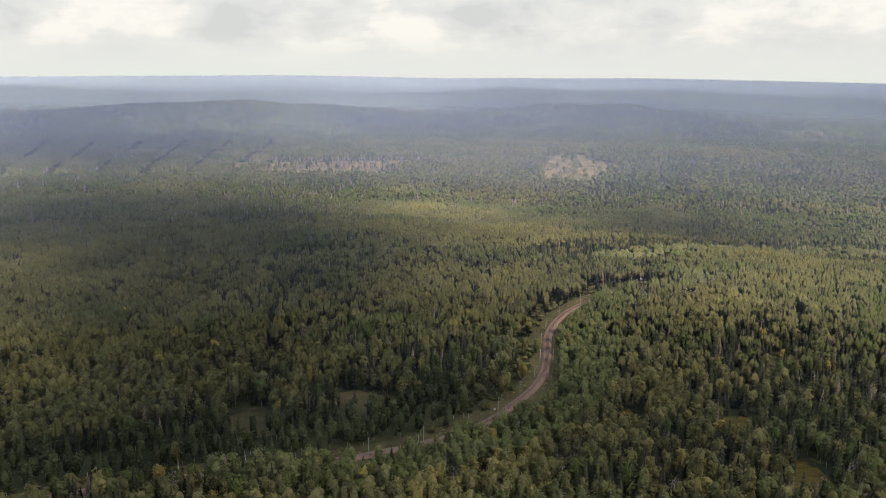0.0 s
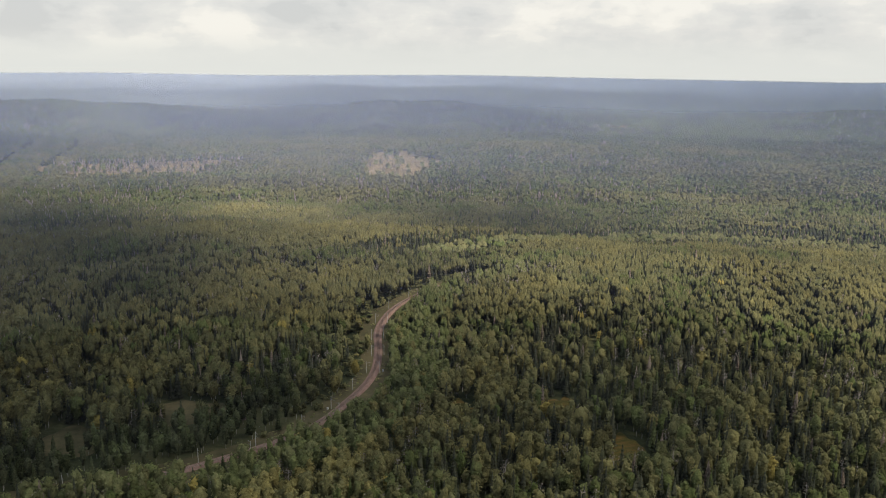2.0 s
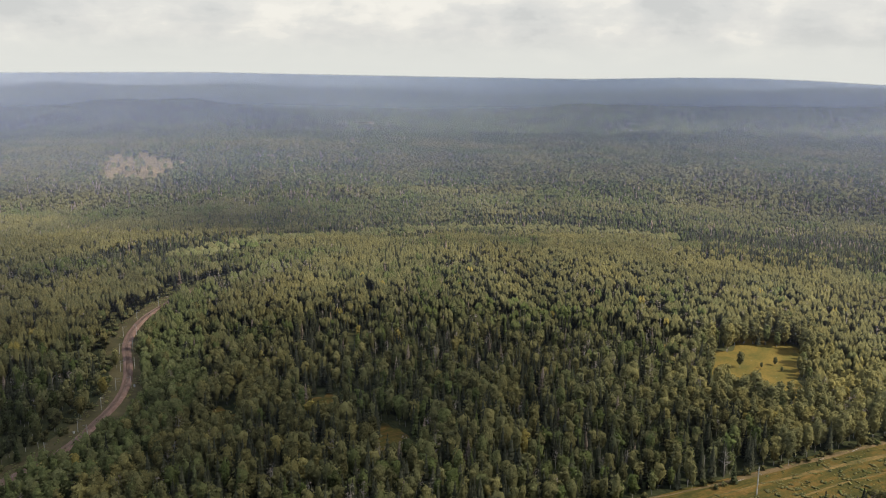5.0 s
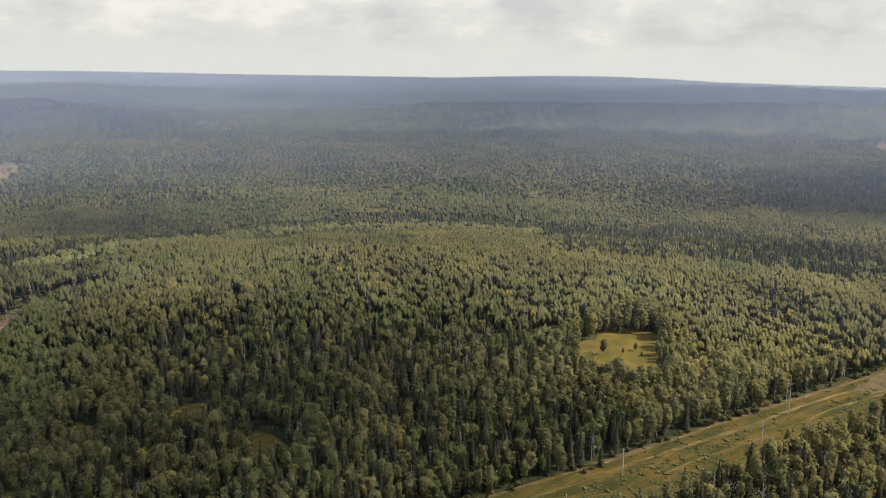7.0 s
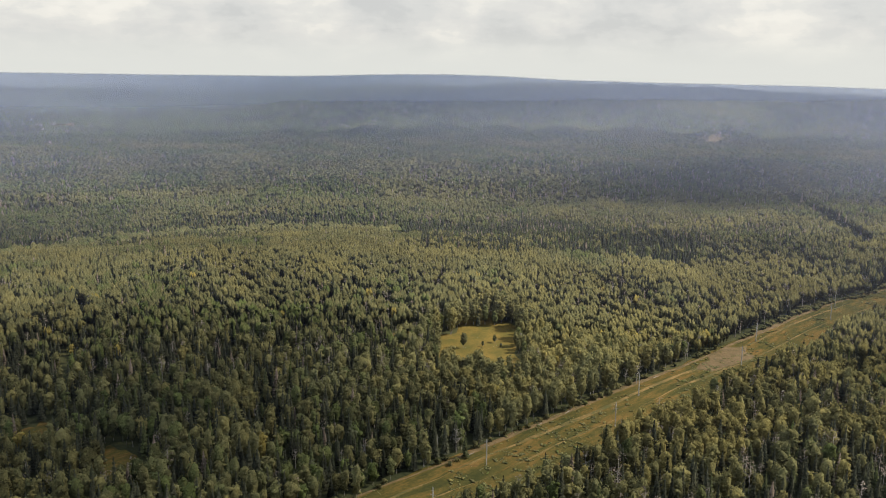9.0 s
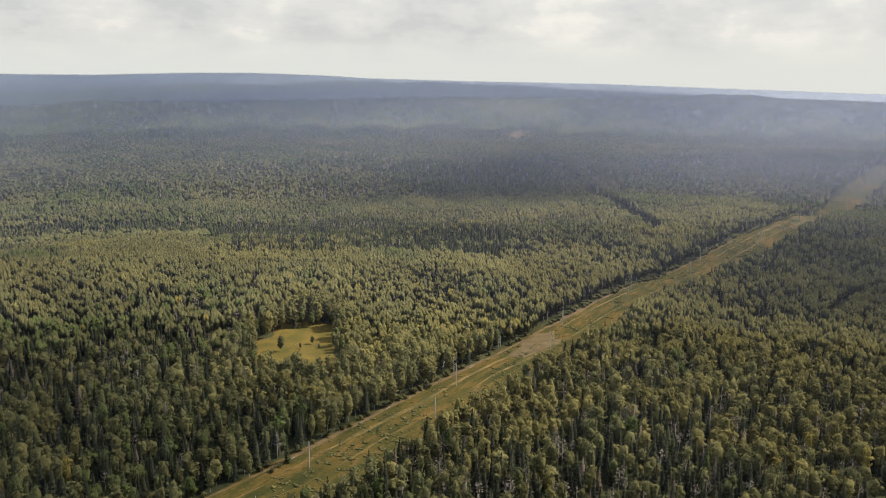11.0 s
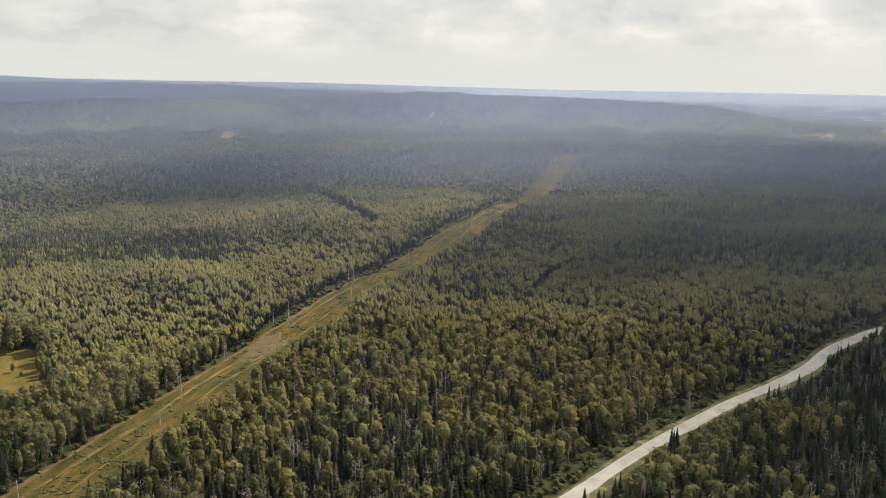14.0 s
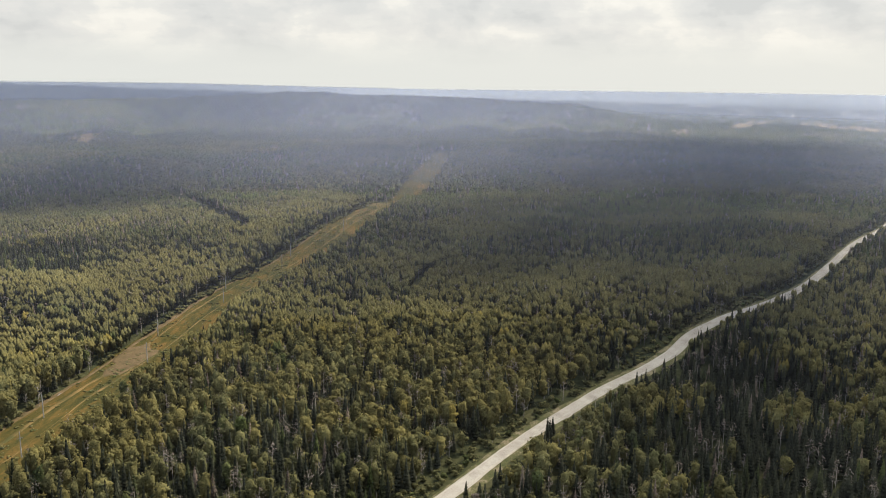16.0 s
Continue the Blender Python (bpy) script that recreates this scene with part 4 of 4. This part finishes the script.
def relay_cabinet():
    root = empty("relay_cabinet", 0, 0, 0)
    body = part("body", block(bmesh.new(), (0, 0, 0.95), (1.1, 0.8, 1.7), 0.04), WALLS, root)
    part("plinth", block(bmesh.new(), (0, 0, 0.0), (1.3, 1.0, 0.3), 0.03), CONCRETE, root)
    part("roof", block(bmesh.new(), (0, 0, 1.86), (1.3, 1.0, 0.12), 0.03), METAL, root)
    part("door", block(bmesh.new(), (0, -0.42, 0.95), (0.85, 0.05, 1.45), 0.015), WALLS, root)
    return tagged(root, "white trackside relay cabinet beside the ballast", "cabinet", "trackside cabinets")


cabinet = relay_cabinet()
for k, (p, a) in enumerate([*along(RAIL, 298, 10, -4.4, 1), *along(RAIL, 352, 10, 4.4, 1)]):
    m = pose(*on_land(*p), 0, 0, a)
    if k:
        copy_thing(cabinet, m)
    else:
        cabinet.matrix_basis = m


def meadow_tree(x, y, scale, seed):
    """A lone young birch on the meadow."""
    rng = np.random.default_rng(seed)
    root = empty("birch_tree", *on_land(x, y))
    crown, trunk = broad_crown(rng, 13.5 * scale, 3.0 * scale, 150, 0.40 * scale + 0.08, 0.2, 7, 4, 9, True, 0.5), stem(rng, 12 * scale, 0.15 * scale, 6, 8)
    for piece, (v, f), mat in (("trunk", trunk, BARK), ("crown", crown, FOLIAGE)):
        ob = new(piece, mesh_of(piece, v, f, [mat], None, True, leaf=np.full(len(v), 0.45), tone=np.full(len(v), 0.6)))
        ob.parent = root
    tagged(root, "lone young birch standing in the ochre meadow", "tree", "trees on the meadow")


for k, (x, y, scale) in enumerate([(336, 303, 0.66), (346, 298, 0.26), (356, 298, 0.36), (352, 290, 0.22), (322, 285, 0.22)]):
    meadow_tree(x, y, scale, 90 + k)


def fallen_log(x, y, length, turn):
    bm = bmesh.new()
    bar(bm, (-length / 2, 0, 0.45), (length / 2, 0.4, 0.55), 0.32, 0.16, 8)
    bar(bm, (length * 0.1, 0.1, 0.5), (length * 0.2, 0.9, 1.3), 0.08, 0.03, 5)
    me = bpy.data.meshes.new("fallen_log")
    bm.to_mesh(me)
    bm.free()
    me.materials.append(DEAD)
    ob = new("fallen_log", me)
    ob.matrix_basis = pose(*on_land(x, y), 0, 0, turn)
    tagged(ob, "pale fallen trunk lying at the forest edge", "log", "fallen logs")


for x, y, length, turn in [(281, 209, 6, -6), (300, 208, 7, 3), (240, 212, 6, -10), (368, 204, 5, -8), (322, 334, 6, -20)]:
    fallen_log(x, y, length, turn)


# ---- the far town, with smoke rising before it ----
def town_block(wide, deep, high, flat):
    root = empty("town_building", 0, 0, 0)
    part("wall", block(bmesh.new(), (0, 0, high / 2), (wide, deep, high), 0.2), WALLS, root)
    bm = bmesh.new()
    if flat:
        block(bm, (0, 0, high + 0.4), (wide + 0.8, deep + 0.8, 0.8), 0.1)
    else:
        ridge = high + deep * 0.3
        v = [bm.verts.new(q) for q in ((-wide / 2 - 0.5, -deep / 2 - 0.5, high), (wide / 2 + 0.5, -deep / 2 - 0.5, high), (wide / 2 + 0.5, deep / 2 + 0.5, high), (-wide / 2 - 0.5, deep / 2 + 0.5, high), (-wide / 2, 0, ridge), (wide / 2, 0, ridge))]
        for q in ((0, 1, 5, 4), (2, 3, 4, 5), (1, 2, 5), (3, 0, 4), (3, 2, 1, 0)):
            bm.faces.new([v[k] for k in q])
    part("roof", bm, ROOFS, root)
    for k in range(int(high // 3)):
        bm = bmesh.new()
        block(bm, (0, -deep / 2 - 0.02, 1.8 + 3 * k), (wide * 0.88, 0.1, 1.2))
        part("window_row", bm, METAL, root)
    return tagged(root, "white flat-roofed block in a hazy distant town" if flat else "pale gabled house in a hazy distant town", "building", "buildings of the far town")


def town():
    rng = np.random.default_rng(19)
    models = [town_block(34, 14, 12, False), town_block(46, 20, 9, False), town_block(22, 12, 8, False), town_block(26, 12, 16, True)]
    spots = []
    for az0, az1, r0, r1, count in ((-97.0, -105.5, 2770, 2880, 40), (-106.5, -108.6, 2790, 2880, 8), (-110.0, -113.6, 2770, 2880, 22)):
        for _ in range(count):
            spots.append((rng.uniform(az1, az0), rng.uniform(r0, r1)))
    for k, (az, r) in enumerate(spots):
        x, y = bearing(az, r)
        m = pose(*on_land(x, y), 0, 0, 90 + az + rng.uniform(-25, 25))
        if k < 4:
            models[k].matrix_basis = m
        else:
            copy_thing(models[int(rng.integers(0, 4))], m)


town()


def smoke():
    m, n = material("smoke")
    d = n.add("ShaderNodeBsdfDiffuse", in_0=(0.93, 0.93, 0.94, 1))
    c = n.add("ShaderNodeBsdfTransparent")
    mixed = n.add("ShaderNodeMixShader", (1, c.outputs[0]), (2, d.outputs[0]), in_0=0.30)
    n.add("ShaderNodeOutputMaterial", (0, mixed.outputs[0]))
    rng = np.random.default_rng(4)
    x0, y0 = bearing(-98.4, 2320)
    side = np.array(bearing(-98.6 + 90, 1.0))
    parts = []
    for k in range(11):
        s = k / 10
        v, f = dome(rng, 9, [(0.2, 0.8), (0.6, 1.0), (0.85, 0.6)], 0.15)
        r = 7 + 10 * s
        at = side * (60 * s ** 1.2)
        parts.append((v * (r, r, r * 0.9) + (at[0], at[1], 2 + 18 * s + rng.uniform(-2, 2)), f))
    v, f = join(parts)
    ob = new("smoke", mesh_of("smoke", v, f, [m], smooth=True))
    ob.location = on_land(x0, y0)
    tagged(ob, "white smoke drifting low over distant forest", "smoke", kind="stuff")


smoke()


# ---- tinted sheets imitating haze in the air ----
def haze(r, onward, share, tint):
    """A thin see-through sheet r out that stands in for hazy air. It thickens from the ground upwards, so that the land
    pales evenly as far as the next veil, and thins to nothing above the skyline.
    """
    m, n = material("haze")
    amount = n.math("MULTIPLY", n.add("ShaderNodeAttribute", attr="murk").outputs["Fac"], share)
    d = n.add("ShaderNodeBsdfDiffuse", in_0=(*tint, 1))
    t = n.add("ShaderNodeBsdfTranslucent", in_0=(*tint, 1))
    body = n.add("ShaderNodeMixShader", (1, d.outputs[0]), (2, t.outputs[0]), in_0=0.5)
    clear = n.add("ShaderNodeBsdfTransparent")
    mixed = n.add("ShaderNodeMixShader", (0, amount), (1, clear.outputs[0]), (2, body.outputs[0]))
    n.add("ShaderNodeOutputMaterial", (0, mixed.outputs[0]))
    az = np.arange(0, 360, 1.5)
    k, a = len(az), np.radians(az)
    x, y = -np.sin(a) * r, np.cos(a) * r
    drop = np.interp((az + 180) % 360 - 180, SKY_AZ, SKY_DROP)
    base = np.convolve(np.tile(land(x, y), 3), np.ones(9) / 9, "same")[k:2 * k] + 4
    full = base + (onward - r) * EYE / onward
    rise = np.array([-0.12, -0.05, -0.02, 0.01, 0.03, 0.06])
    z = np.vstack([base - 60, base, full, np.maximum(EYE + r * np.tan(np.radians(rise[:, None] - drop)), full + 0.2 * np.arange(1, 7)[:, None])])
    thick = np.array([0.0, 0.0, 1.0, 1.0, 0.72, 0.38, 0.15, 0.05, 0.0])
    verts = np.stack([np.broadcast_to(x, z.shape), np.broadcast_to(y, z.shape), z], -1).reshape(-1, 3)
    i, j = np.meshgrid(np.arange(len(z) - 1), np.arange(k), indexing="ij")
    q = (j + 1) % k
    faces = np.stack([i * k + j, i * k + q, (i + 1) * k + q, (i + 1) * k + j], -1).reshape(-1, 4)
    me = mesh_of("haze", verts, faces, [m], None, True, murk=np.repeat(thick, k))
    tagged(new("haze", me), "thin bluish sheet imitating haze over the hills", "haze", kind="structure")


# Opacity and tint are set by distance, painting the haze onto these sheets.
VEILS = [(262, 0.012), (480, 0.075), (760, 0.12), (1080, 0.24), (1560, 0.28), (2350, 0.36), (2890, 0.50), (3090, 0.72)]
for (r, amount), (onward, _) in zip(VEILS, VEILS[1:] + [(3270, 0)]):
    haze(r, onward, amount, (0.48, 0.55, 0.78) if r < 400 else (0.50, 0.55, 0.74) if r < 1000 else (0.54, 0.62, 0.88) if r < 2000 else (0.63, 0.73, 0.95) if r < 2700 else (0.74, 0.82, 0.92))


# ---- unseen broken clouds high over the land, added so that their shade lies on parts of it ----
CLOUD = grained("cloud", [(0.35, (0.70, 0.70, 0.70)), (0.65, (0.85, 0.85, 0.84))], 0.002, 6.0, 1.0, 0.3, 30.0, 0.0)


def cloud_bank(az, r, deep, wide, seed):
    """A lumpy cloud out of view, deep along and wide across, added to shade the land r metres out."""
    rng = np.random.default_rng(seed)
    height = 1600.0
    far = height / math.tan(math.radians(SUN_EL))
    gx, gy = bearing(az, r)
    ox, oy = bearing(SUN_AZ, far)
    u, v = np.array(bearing(az, 1.0)), np.array(bearing(az - 90, 1.0))
    parts = []
    for _ in range(24):
        a, q = rng.uniform(0, 6.283), math.sqrt(rng.uniform(0, 1)) * 0.85
        c = u * (math.cos(a) * q * deep) + v * (math.sin(a) * q * wide)
        size = rng.uniform(0.22, 0.42) * min(deep, wide) * (1.25 - 0.5 * q)
        p, f = dome(rng, 9, [(0.12, 0.8), (0.4, 1.0), (0.78, 0.72)], 0.12)
        stretch = 1 + 0.8 * (max(deep, wide) / min(deep, wide) - 1) * 0.5
        p = p * (size * stretch, size * stretch, size * 0.55)
        parts.append((p + (c[0], c[1], rng.uniform(-0.1, 0.1) * size), f))
    p, f = join(parts)
    ob = new("cloud", mesh_of("cloud", p, f, [CLOUD], smooth=True))
    ob.location = ((gx + ox) * PLAN, (gy + oy) * PLAN, height * PLAN)
    tagged(ob, "unseen grey-white cumulus cloud placed to shade the forest", "cloud", "broken clouds", "structure")


# Unseen banks by the land they darken: bearing, distance, depth, width.
for k, c in enumerate([(24, 380, 180, 170), (21, 780, 320, 220), (-17, 385, 95, 90), (2, 540, 130, 38), (-33, 335, 75, 75), (-13, 280, 45, 70), (24, 1620, 300, 420), (24, 2120, 220, 380), (-48, 2300, 230, 420), (-6, 2060, 240, 620), (-48, 2110, 190, 500), (-82, 2080, 240, 560), (-97, 790, 250, 210), (-88, 640, 190, 120), (-15, 900, 150, 110), (-105, 1280, 230, 330), (-106, 355, 120, 80), (-109, 540, 150, 80), (-63, 1100, 160, 160), (-83, 1290, 120, 180), (-66, 2480, 300, 560), (-8, 2300, 250, 420)]):
    cloud_bank(*c, 60 + k)
